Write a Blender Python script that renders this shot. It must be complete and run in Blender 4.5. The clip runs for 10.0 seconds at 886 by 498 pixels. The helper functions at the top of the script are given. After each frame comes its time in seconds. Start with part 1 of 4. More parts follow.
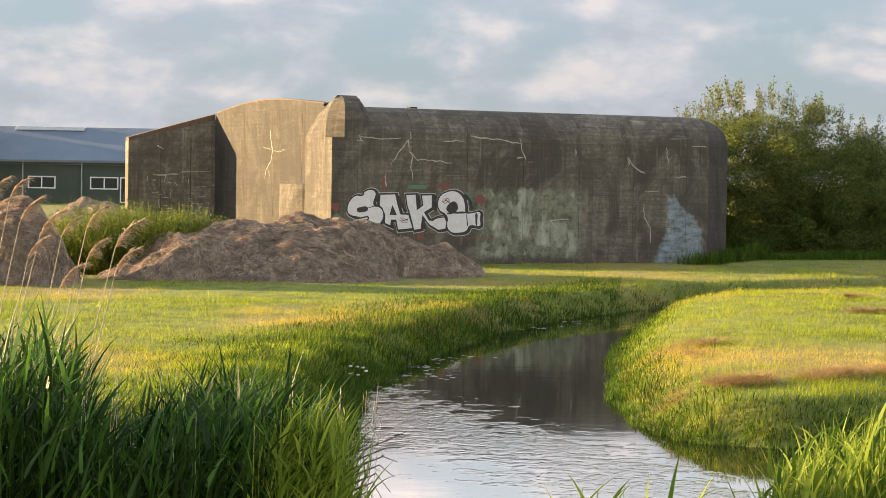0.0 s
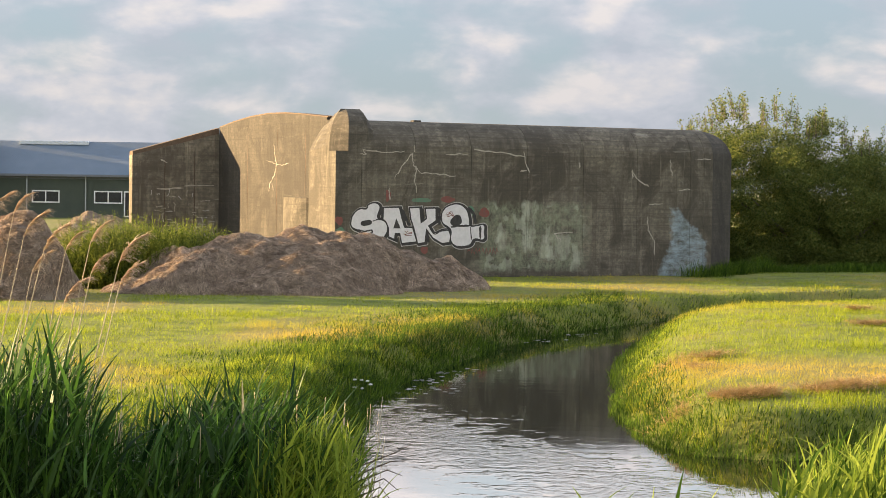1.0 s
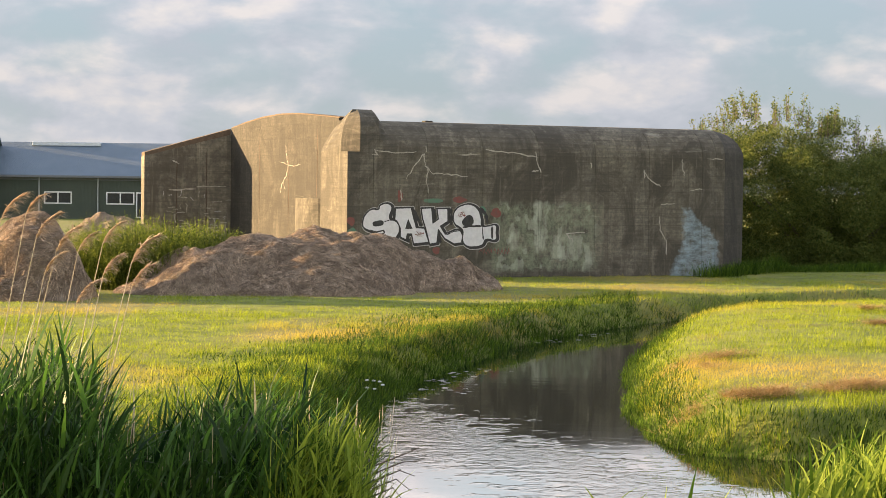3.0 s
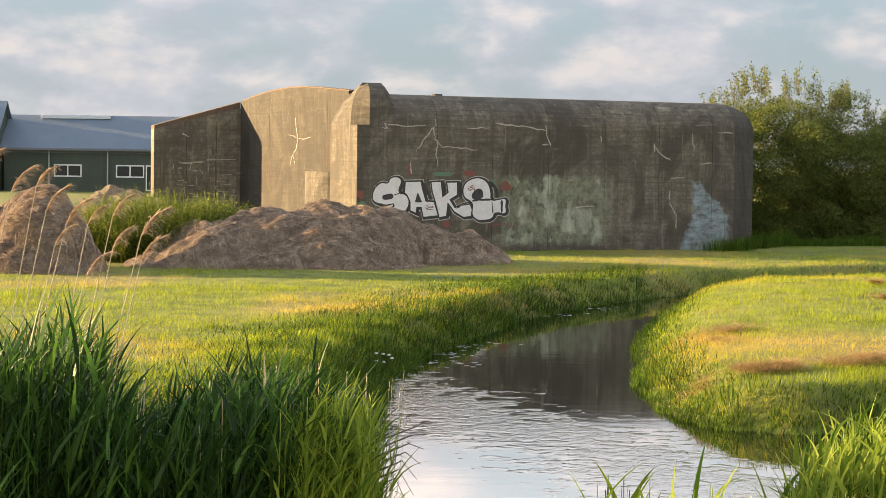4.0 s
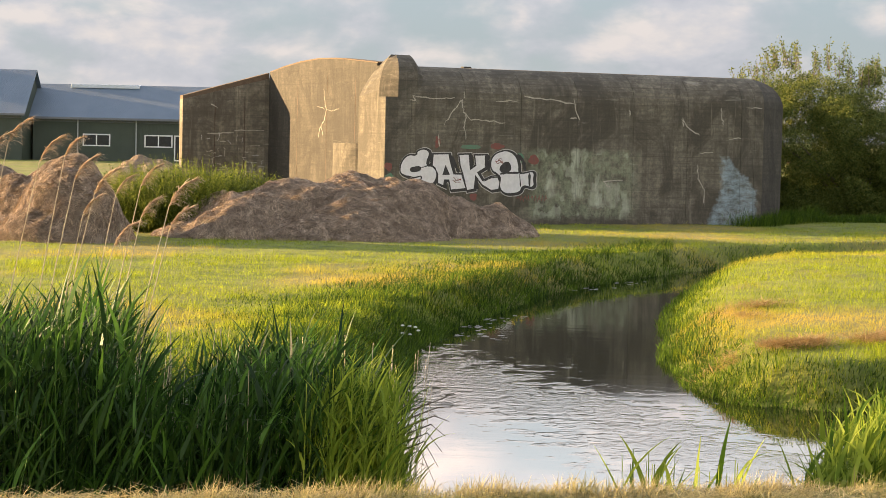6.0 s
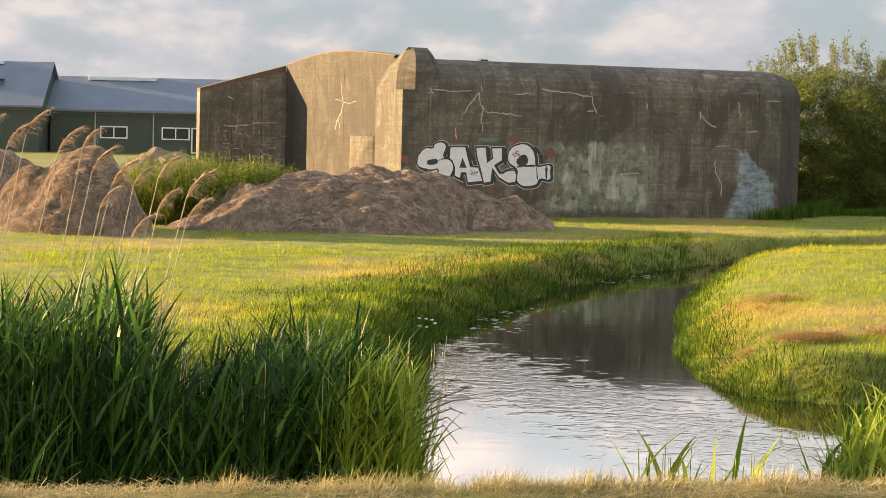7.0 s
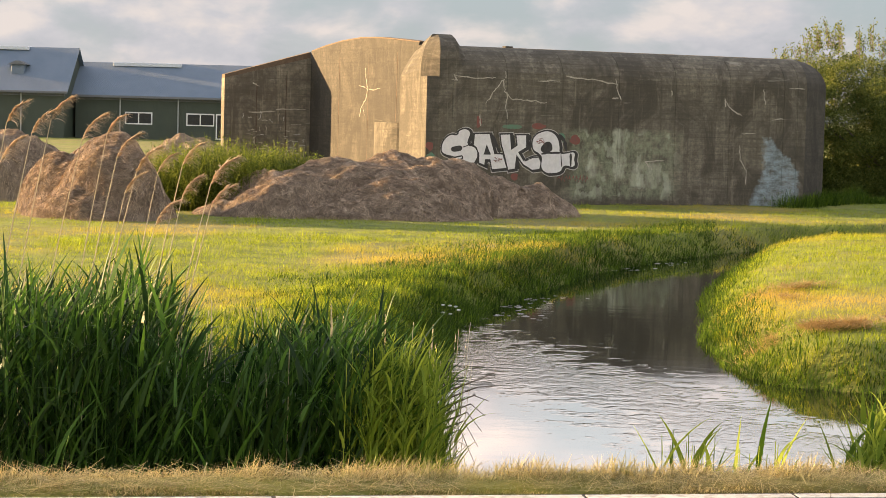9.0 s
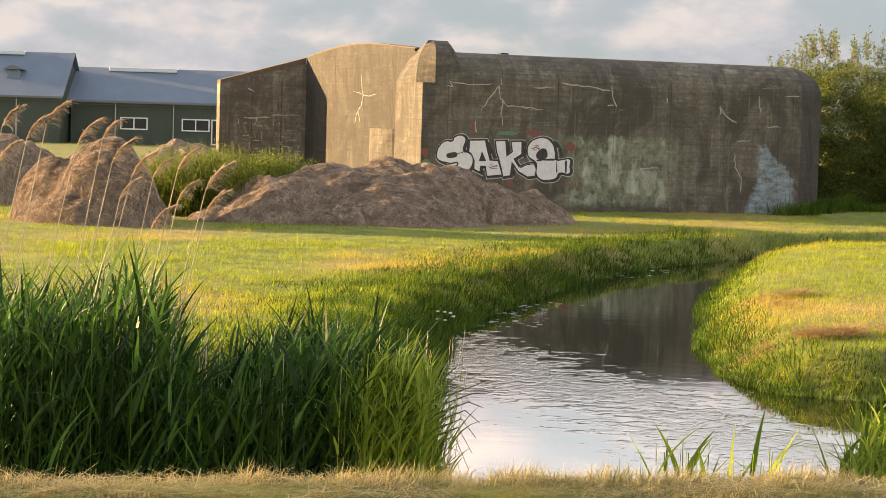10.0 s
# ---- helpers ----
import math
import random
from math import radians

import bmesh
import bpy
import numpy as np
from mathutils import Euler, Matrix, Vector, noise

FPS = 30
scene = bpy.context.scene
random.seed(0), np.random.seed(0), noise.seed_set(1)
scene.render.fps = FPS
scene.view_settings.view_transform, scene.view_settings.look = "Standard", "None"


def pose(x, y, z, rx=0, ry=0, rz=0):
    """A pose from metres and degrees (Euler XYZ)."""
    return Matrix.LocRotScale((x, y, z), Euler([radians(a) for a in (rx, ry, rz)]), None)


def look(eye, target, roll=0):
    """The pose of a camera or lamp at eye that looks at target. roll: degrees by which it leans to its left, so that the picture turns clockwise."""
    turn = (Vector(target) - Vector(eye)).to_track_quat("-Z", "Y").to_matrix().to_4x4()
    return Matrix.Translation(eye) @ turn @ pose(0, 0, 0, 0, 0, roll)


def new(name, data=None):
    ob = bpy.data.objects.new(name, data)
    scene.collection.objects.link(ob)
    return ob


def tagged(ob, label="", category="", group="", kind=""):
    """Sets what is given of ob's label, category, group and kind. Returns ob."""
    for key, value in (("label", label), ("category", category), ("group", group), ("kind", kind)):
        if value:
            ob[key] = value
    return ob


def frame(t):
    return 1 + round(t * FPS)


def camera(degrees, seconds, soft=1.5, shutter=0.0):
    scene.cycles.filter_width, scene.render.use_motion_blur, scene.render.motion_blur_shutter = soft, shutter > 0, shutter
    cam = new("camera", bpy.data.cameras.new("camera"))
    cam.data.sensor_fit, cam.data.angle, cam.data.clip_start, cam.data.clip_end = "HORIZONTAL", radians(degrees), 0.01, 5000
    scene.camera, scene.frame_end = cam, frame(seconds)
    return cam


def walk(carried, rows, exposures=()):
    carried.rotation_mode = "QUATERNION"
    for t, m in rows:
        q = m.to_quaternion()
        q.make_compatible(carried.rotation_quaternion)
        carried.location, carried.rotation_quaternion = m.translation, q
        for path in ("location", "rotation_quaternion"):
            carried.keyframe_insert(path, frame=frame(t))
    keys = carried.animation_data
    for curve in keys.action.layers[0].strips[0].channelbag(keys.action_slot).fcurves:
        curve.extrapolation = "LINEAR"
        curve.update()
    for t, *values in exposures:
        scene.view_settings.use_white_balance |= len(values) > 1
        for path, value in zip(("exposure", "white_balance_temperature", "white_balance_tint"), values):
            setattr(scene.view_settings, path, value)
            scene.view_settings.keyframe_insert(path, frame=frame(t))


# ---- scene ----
cam = camera(25.0, 10.0, soft=0.5)
PATH = [
    (0.0, pose(0, 0, 1.65, 87.879, -0.950, 0.000)),
    (0.5, pose(0, 0, 1.65, 88.050, -0.869, 0.052)),
    (1.0, pose(0, 0, 1.65, 88.258, -0.809, 0.108)),
    (1.5, pose(0, 0, 1.65, 88.491, -0.782, 0.168)),
    (2.0, pose(0, 0, 1.65, 88.585, -0.732, 0.241)),
    (2.5, pose(0, 0, 1.65, 88.514, -0.707, 0.335)),
    (4.0, pose(0, 0, 1.65, 87.501, -0.767, 0.723)),
    (4.5, pose(0, 0, 1.65, 87.169, -0.910, 0.896)),
    (5.0, pose(0, 0, 1.65, 86.953, -1.066, 1.088)),
    (5.5, pose(0, 0, 1.65, 86.814, -1.183, 1.296)),
    (7.0, pose(0, 0, 1.65, 86.487, -1.355, 2.013)),
    (7.5, pose(0, 0, 1.65, 86.355, -1.340, 2.233)),
    (8.0, pose(0, 0, 1.65, 86.230, -1.336, 2.432)),
    (8.5, pose(0, 0, 1.65, 86.139, -1.387, 2.619)),
    (9.0, pose(0, 0, 1.65, 86.092, -1.492, 2.710)),
    (9.5, pose(0, 0, 1.65, 86.137, -1.638, 2.695)),
    (10.0, pose(0, 0, 1.65, 86.278, -1.708, 2.579)),
]
walk(cam, PATH, exposures=[(0.0, 2.15, 6650, 10), (4.0, 2.18, 6750, 10), (7.0, 2.18, 7000, 12), (10.0, 2.18, 7150, 13)])

# ---- light and sky ----
SUN_EL, SUN_AZ = 8.0, 171.0          # degrees; azimuth counted from +x towards +y
sun_to = Vector((math.cos(radians(SUN_AZ)) * math.cos(radians(SUN_EL)), math.sin(radians(SUN_AZ)) * math.cos(radians(SUN_EL)), math.sin(radians(SUN_EL))))
sun = new("sun", bpy.data.lights.new("sun", "SUN"))
sun.data.energy, sun.data.angle, sun.data.color = 5.0, radians(0.6), (1.0, 0.70, 0.38)
sun.matrix_world = look(sun_to * 50, (0, 0, 0))

world = bpy.data.worlds.new("sky")
scene.world = world
world.use_nodes = True
wn, wl = world.node_tree.nodes, world.node_tree.links
wn.clear()


def wnode(kind, **values):
    n = wn.new(kind)
    for k, v in values.items():
        n.inputs[k].default_value = v
    return n


sky = wn.new("ShaderNodeTexSky")
sky.sky_type, sky.sun_disc = "NISHITA", False
sky.sun_elevation, sky.sun_rotation = radians(SUN_EL), radians(90 - SUN_AZ)
sky.air_density, sky.dust_density, sky.ozone_density = 1.0, 0.3, 2.5
coord = wn.new("ShaderNodeTexCoord")
stretch = wn.new("ShaderNodeMapping")
stretch.inputs["Scale"].default_value = (1.0, 1.0, 2.1)
wl.new(coord.outputs["Generated"], stretch.inputs["Vector"])
PUFFS = dict(Scale=15.0, Detail=6.0, Roughness=0.52, Distortion=0.15)
big = wnode("ShaderNodeTexNoise", **PUFFS)
wl.new(stretch.outputs[0], big.inputs["Vector"])
cover = wn.new("ShaderNodeValToRGB")
cover.color_ramp.elements[0].position, cover.color_ramp.elements[1].position = 0.38, 0.58
wl.new(big.outputs["Fac"], cover.inputs[0])
# the sides of the clouds towards the sun and the zenith are bright, their undersides grey
shift = wn.new("ShaderNodeVectorMath")
shift.inputs[1].default_value = (-0.008, 0.0, 0.030)
wl.new(stretch.outputs[0], shift.inputs[0])
above = wnode("ShaderNodeTexNoise", **PUFFS)
wl.new(shift.outputs[0], above.inputs["Vector"])
side = wn.new("ShaderNodeMath")
side.operation = "SUBTRACT"
wl.new(big.outputs["Fac"], side.inputs[0])
wl.new(above.outputs["Fac"], side.inputs[1])
centred = wn.new("ShaderNodeMath")
centred.inputs[1].default_value = 0.5
wl.new(side.outputs[0], centred.inputs[0])
cloud = wn.new("ShaderNodeValToRGB")
e = cloud.color_ramp.elements
e[0].position, e[0].color = 0.38, (0.148, 0.157, 0.182, 1)
e[1].position, e[1].color = 0.66, (0.250, 0.232, 0.230, 1)
mid = e.new(0.51)
mid.color = (0.182, 0.186, 0.208, 1)
wl.new(centred.outputs[0], cloud.inputs[0])
lift = wn.new("ShaderNodeVectorMath")
lift.operation = "SCALE"
lift.inputs["Scale"].default_value = 0.036
wl.new(sky.outputs[0], lift.inputs[0])
# thin high haze whitens the blue
haze = wn.new("ShaderNodeMix")
haze.data_type = "RGBA"
haze.inputs["Factor"].default_value = 0.66
haze.inputs["B"].default_value = (0.150, 0.180, 0.218, 1)
wl.new(lift.outputs[0], haze.inputs["A"])
blend = wn.new("ShaderNodeMix")
blend.data_type = "RGBA"
thin = wn.new("ShaderNodeMath")
thin.operation = "MULTIPLY"
thin.inputs[1].default_value = 0.8
wl.new(cover.outputs["Color"], thin.inputs[0])
wl.new(thin.outputs[0], blend.inputs["Factor"])
wl.new(haze.outputs["Result"], blend.inputs["A"])
wl.new(cloud.outputs["Color"], blend.inputs["B"])
# added bright warm band above the view, for the water's reflection; zenith dimmer
upward = wn.new("ShaderNodeSeparateXYZ")
wl.new(coord.outputs["Generated"], upward.inputs[0])
higher = wn.new("ShaderNodeValToRGB")
e = higher.color_ramp.elements
e[0].position, e[0].color = 0.05, (0.208, 0.208, 0.208, 1)
e[1].position, e[1].color = 1.0, (0.27, 0.275, 0.29, 1)
for p, c in ((0.10, (0.232, 0.230, 0.228, 1)), (0.17, (0.80, 0.70, 0.62, 1)), (0.32, (0.60, 0.55, 0.50, 1)), (0.6, (0.34, 0.345, 0.355, 1))):
    e.new(p).color = c
wl.new(upward.outputs["Z"], higher.inputs[0])
brighter = wn.new("ShaderNodeMix")
brighter.data_type, brighter.blend_type = "RGBA", "MULTIPLY"
brighter.inputs["Factor"].default_value = 1.0
wl.new(blend.outputs["Result"], brighter.inputs["A"])
wl.new(higher.outputs["Color"], brighter.inputs["B"])
back = wnode("ShaderNodeBackground", Strength=3.65)
wl.new(brighter.outputs["Result"], back.inputs["Color"])
wout = wn.new("ShaderNodeOutputWorld")
wl.new(back.outputs[0], wout.inputs[0])

# ---- the plan ----
MEADOW, WATER = -1.49, -2.05
ROAD_SLOPE = 0.21
FRONT_A, FRONT_B = Vector((-3.83, 68.8)), Vector((10.03, 75.5))
# shore of the ditch and its side channel
SHORE = [(-40, 16), (-12, 18), (-4, 19.5), (-2.0, 22), (-1.5, 28), (-1.3, 33.3), (-0.93, 37.1), (-0.2, 40.1), (1.05, 46), (3.24, 52),
         (6.1, 57), (10, 61.5), (16, 65.8), (40, 75), (40, 70), (16, 62.2), (10.5, 58.6), (7.3, 55.8), (5.8, 53), (4.33, 46.2), (3.33, 39),
         (3.0, 33.9), (3.06, 29.7), (3.6, 28.0), (4.6, 27.6), (8, 28.6), (40, 36), (40, 18.6), (0, 11.8), (-40, 5)]


def hash2(i, j, seed):
    h = np.sin(i * 127.1 + j * 311.7 + seed * 74.7) * 43758.5453
    return h - np.floor(h)


def noise2(x, y, seed=0):
    """Smooth value noise, 0 to 1."""
    i, j = np.floor(x), np.floor(y)
    fx, fy = x - i, y - j
    fx, fy = fx * fx * (3 - 2 * fx), fy * fy * (3 - 2 * fy)
    a = hash2(i, j, seed) * (1 - fx) + hash2(i + 1, j, seed) * fx
    b = hash2(i, j + 1, seed) * (1 - fx) + hash2(i + 1, j + 1, seed) * fx
    return a * (1 - fy) + b * fy


def fbm(x, y, seed=0, n=4):
    s, a = 0, 0.5
    for k in range(n):
        s = s + a * noise2(x, y, seed + k)
        x, y, a = x * 2.03 + 17.3, y * 2.03 + 5.1, a * 0.5
    return s / (1 - 0.5 ** n)


def shore_distance(x, y):
    """Metres to the shore: positive on land, negative over water."""
    wob = 0.22 * (noise2(x * 0.9, y * 0.9, 3) - 0.5) + 0.16 * (noise2(x * 2.7, y * 2.7, 4) - 0.5)
    best = np.full(np.shape(x), 1e9)
    inside = np.zeros(np.shape(x), bool)
    for (x0, y0), (x1, y1) in zip(SHORE, SHORE[1:] + SHORE[:1]):
        dx, dy = x1 - x0, y1 - y0
        k = np.clip(((x - x0) * dx + (y - y0) * dy) / (dx * dx + dy * dy), 0, 1)
        best = np.minimum(best, np.hypot(x - x0 - k * dx, y - y0 - k * dy))
        if y0 != y1:
            cross = ((y0 > y) != (y1 > y)) & (x < (x1 - x0) * (y - y0) / (y1 - y0) + x0)
            inside ^= cross
    return np.where(inside, -best, best) + wob


def smooth(k):
    k = np.clip(k, 0, 1)
    return k * k * (3 - 2 * k)


def beside_road(x, y):
    return (y - 8.62 - ROAD_SLOPE * x) * 0.986


def ground_height(x, y):
    d, r = shore_distance(x, y), beside_road(x, y)
    bumps = 0.10 * (fbm(x * 0.22, y * 0.22, 11) - 0.5) + 0.05 * (fbm(x * 1.1, y * 1.1, 12, 2) - 0.5)
    land = WATER - 0.06 + (MEADOW - WATER + 0.06) * smooth(0.10 + d / 1.15) ** 0.8 + bumps * smooth(d / 2)
    # the spit between the ditch and its channel is a little higher
    spit = np.exp(-(((x - 8.5) / 5.0) ** 2 + ((y - 42) / 13.0) ** 2)) * 0.22
    land = land + spit * smooth(d / 3)
    bed = WATER - 0.6 * smooth(-d / 1.2) - 0.02
    z = np.where(d > 0, land, bed)
    bank = 0.03 * (noise2(x * 5, y * 5, 8) - 0.5) - (0.02 - WATER) * smooth((r - 0.42) / 2.6)
    z = np.where(r < 3.3, np.where(d > -0.3, bank, z), z)
    z = np.where(r < 0.03, -0.08, z)
    z = np.where(r < -6.3, 0.0, z)
    return z


# ---- materials ----
class Mat:
    def __init__(self, name, rough=0.8, metal=0.0):
        self.m = bpy.data.materials.new(name)
        self.m.use_nodes = True
        self.n, self.l = self.m.node_tree.nodes, self.m.node_tree.links
        self.b = self.n["Principled BSDF"]
        self.b.inputs["Roughness"].default_value, self.b.inputs["Metallic"].default_value = rough, metal
        self.co = None

    def node(self, kind, ins=(), **values):
        n = self.n.new(kind)
        for k, v in values.items():
            n.inputs[k.replace("_", " ")].default_value = v
        for k, v in dict(ins).items():
            self.l.new(v, n.inputs[k])
        return n

    def coords(self, scale=(1, 1, 1)):
        if not self.co:
            self.co = self.n.new("ShaderNodeTexCoord")
        return self.node("ShaderNodeMapping", {"Vector": self.co.outputs["Object"]}, Scale=scale).outputs[0]

    def noise(self, scale, detail=5.0, rough=0.55, stretch=(1, 1, 1), distortion=0.0):
        return self.node("ShaderNodeTexNoise", {"Vector": self.coords(stretch)}, Scale=scale, Detail=detail, Roughness=rough, Distortion=distortion).outputs["Fac"]

    def ramp(self, fac, *stops):
        n = self.n.new("ShaderNodeValToRGB")
        e = n.color_ramp.elements
        while len(e) < len(stops):
            e.new(0.5)
        for el, (p, c) in zip(e, stops):
            el.position = p
            el.color = (*c, 1) if len(c) == 3 else c
        self.l.new(fac, n.inputs[0])
        return n.outputs[0]

    def mix(self, fac, a, b, kind="MIX"):
        n = self.n.new("ShaderNodeMix")
        n.data_type, n.blend_type = "RGBA", kind
        for v, k in ((fac, "Factor"), (a, "A"), (b, "B")):
            if isinstance(v, (int, float)):
                n.inputs[k].default_value = v
            elif isinstance(v, tuple):
                n.inputs[k].default_value = (*v, 1)
            else:
                self.l.new(v, n.inputs[k])
        return n.outputs["Result"]

    def math(self, op, a, b=0.0):
        n = self.n.new("ShaderNodeMath")
        n.operation = op
        for i, v in enumerate((a, b)):
            if isinstance(v, (int, float)):
                n.inputs[i].default_value = v
            else:
                self.l.new(v, n.inputs[i])
        return n.outputs[0]

    def island(self):
        return self.n.new("ShaderNodeNewGeometry").outputs["Random Per Island"]

    def color(self, c):
        if isinstance(c, tuple):
            self.b.inputs["Base Color"].default_value = (*c, 1)
        else:
            self.l.new(c, self.b.inputs["Base Color"])
        return self

    def bump(self, h, strength=0.4, dist=0.02):
        n = self.node("ShaderNodeBump", {"Height": h}, Strength=strength, Distance=dist)
        self.l.new(n.outputs[0], self.b.inputs["Normal"])
        return self

    def thin_leaf(self, colour, share=0.4):
        """Light also comes through the blade."""
        self.color(colour)
        t = self.n.new("ShaderNodeBsdfTranslucent")
        self.l.new(colour, t.inputs["Color"])
        mix = self.n.new("ShaderNodeMixShader")
        mix.inputs[0].default_value = share
        self.l.new(self.b.outputs[0], mix.inputs[1])
        self.l.new(t.outputs[0], mix.inputs[2])
        self.l.new(mix.outputs[0], self.n["Material Output"].inputs["Surface"])
        return self


def concrete(name, painted=False, tone=1.0):
    m = Mat(name, 0.9)
    grain = m.noise(8.0, 8, 0.7)
    boards = m.noise(1.0, 7, 0.75, (0.7, 0.7, 6.5))
    streak = m.noise(1.0, 5, 0.6, (2.6, 2.6, 0.25))
    large = m.noise(0.32, 4, 0.6)
    c = m.ramp(boards, (0.36, (0.085, 0.072, 0.055)), (0.5, (0.205, 0.178, 0.142)), (0.64, (0.33, 0.285, 0.222)))
    c = m.mix(m.ramp(streak, (0.44, (0, 0, 0)), (0.60, (0.7, 0.7, 0.7))), c, (0.07, 0.062, 0.045))
    c = m.mix(m.ramp(large, (0.4, (0, 0, 0)), (0.72, (0.6, 0.6, 0.6))), c, (0.33, 0.29, 0.225))
    c = m.mix(m.ramp(grain, (0.38, (0.75, 0.75, 0.75)), (0.6, (0, 0, 0))), c, (0.10, 0.088, 0.07))
    stain = m.noise(0.6, 7, 0.72, (1, 1, 0.7), 1.2)
    c = m.mix(m.ramp(stain, (0.44, (0, 0, 0)), (0.58, (0.78, 0.78, 0.78))), c, (0.055, 0.046, 0.034))
    # marks of the shuttering boards
    wave = m.node("ShaderNodeTexWave", {"Vector": m.coords((0.12, 0.12, 1))}, Scale=1.9, Distortion=3.5, Detail=4.0, Detail_Scale=1.8)
    wave.bands_direction = "Z"
    c = m.mix(m.ramp(wave.outputs["Fac"], (0.0, (0.15, 0.15, 0.15)), (0.3, (0, 0, 0))), c, (0.05, 0.043, 0.034))
    pale = m.noise(1.3, 6, 0.7, (0.45, 0.45, 3.0), 0.6)
    c = m.mix(m.ramp(pale, (0.63, (0, 0, 0)), (0.70, (0.45, 0.45, 0.45))), c, (0.46, 0.43, 0.36))
    run = m.noise(1.0, 6, 0.7, (4.5, 4.5, 0.35), 0.3)
    c = m.mix(m.ramp(run, (0.56, (0, 0, 0)), (0.66, (0.35, 0.35, 0.35))), c, (0.36, 0.32, 0.25))
    # faint tone of each shuttering panel
    xyz = m.node("ShaderNodeSeparateXYZ", {"Vector": m.coords()})
    flat = m.node("ShaderNodeCombineXYZ", {"X": m.math("ADD", xyz.outputs[0], m.math("MULTIPLY", xyz.outputs[1], 0.97)), "Y": xyz.outputs[2]})
    panel = m.node("ShaderNodeTexBrick", {"Vector": flat.outputs[0]}, Color1=(0, 0, 0, 1), Color2=(1, 1, 1, 1), Mortar=(0.4, 0.4, 0.4, 1), Scale=1.0, Mortar_Size=0.012, Mortar_Smooth=0.6, Brick_Width=1.15, Row_Height=0.62)
    panel.offset = 0.0
    c = m.mix(m.ramp(panel.outputs["Color"], (0.0, (0.34, 0.34, 0.34)), (0.55, (0, 0, 0))), c, (0.08, 0.07, 0.055))
    c = m.mix(m.ramp(panel.outputs["Fac"], (0.0, (0, 0, 0)), (1.0, (0.45, 0.45, 0.45))), c, (0.05, 0.043, 0.034))
    # whole colour scaled per wall to balance sun against shade
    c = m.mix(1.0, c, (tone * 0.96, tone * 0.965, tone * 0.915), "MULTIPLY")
    own = m.n.new("ShaderNodeObjectInfo").outputs["Random"]
    c = m.mix(m.ramp(own, (0.0, (0, 0, 0)), (1.0, (0.3, 0.3, 0.3))), c, (0.075, 0.068, 0.055))
    if painted:
        sep = m.node("ShaderNodeSeparateXYZ", {"Vector": m.coords()})
        u, z = sep.outputs[0], sep.outputs[2]
        wob = m.math("MULTIPLY", m.math("SUBTRACT", m.noise(2.6, 6, 0.7), 0.5), 0.55)

        def window(value, lo, hi, soft):
            value = m.math("ADD", value, wob)
            a = m.math("MULTIPLY", m.math("SUBTRACT", value, lo), 1 / soft)
            b = m.math("MULTIPLY", m.math("SUBTRACT", hi, value), 1 / soft)
            n = m.n.new("ShaderNodeClamp")
            m.l.new(m.math("MINIMUM", a, b), n.inputs[0])
            return n.outputs[0]

        blotch = m.ramp(m.noise(2.2, 9, 0.8, (1.3, 1.3, 1.0)), (0.42, (0.05, 0.05, 0.05)), (0.60, (1, 1, 1)))
        # washed-out green paint, older white patches in it, and a pale blue area by the far end
        green = m.math("MULTIPLY", window(u, 5.2, 10.2, 0.7), window(z, 0.1, 2.75, 0.25))
        c = m.mix(m.math("MULTIPLY", m.math("MULTIPLY", green, blotch), 0.45), c, (0.36, 0.42, 0.27))
        white = m.ramp(m.noise(1.15, 3, 0.5, (1.7, 1.7, 1.1)), (0.57, (0, 0, 0)), (0.60, (1, 1, 1)))
        c = m.mix(m.math("MULTIPLY", m.math("MULTIPLY", green, white), 0.25), c, (0.52, 0.56, 0.44))
        drip = m.ramp(m.noise(1.0, 6, 0.7, (3.2, 3.2, 0.7)), (0.38, (0.15, 0.15, 0.15)), (0.6, (1, 1, 1)))
        for u0, u1, z0, z1, share in ((7.25, 7.85, 0.9, 2.75, 0.5), (8.0, 9.3, 0.55, 1.55, 0.42), (6.25, 6.7, 0.9, 1.7, 0.4), (9.3, 9.9, 0.4, 1.0, 0.3)):
            area = m.math("MULTIPLY", window(u, u0, u1, 0.12), window(z, z0, z1, 0.12))
            c = m.mix(m.math("MULTIPLY", m.math("MULTIPLY", area, drip), share), c, (0.56, 0.58, 0.46))
        low_left = m.math("MAXIMUM", m.math("SUBTRACT", m.math("SUBTRACT", u, m.math("MULTIPLY", z, 0.5)), 12.95), m.math("SUBTRACT", u, 13.5))
        right = m.math("MINIMUM", m.math("SUBTRACT", 16.55, m.math("ADD", u, m.math("MULTIPLY", z, 1.05))), m.math("SUBTRACT", 15.22, u))
        edge = m.math("MINIMUM", m.math("MINIMUM", low_left, right), m.math("SUBTRACT", 2.56, z))
        n = m.n.new("ShaderNodeClamp")
        m.l.new(m.math("MULTIPLY", m.math("ADD", edge, m.math("MULTIPLY", wob, 1.3)), 6.0), n.inputs[0])
        blue = n.outputs[0]
        splash = m.ramp(m.noise(2.0, 8, 0.75, (1, 1, 2.2)), (0.38, (0.12, 0.12, 0.12)), (0.6, (1, 1, 1)))
        c = m.mix(m.math("MULTIPLY", m.math("MULTIPLY", blue, splash), 0.62), c, (0.36, 0.47, 0.52))
    m.color(c)
    h = m.math("ADD", m.math("MULTIPLY", boards, 0.7), m.math("MULTIPLY", m.noise(18, 6, 0.7), 0.5))
    return m.bump(h, 0.55, 0.03).m


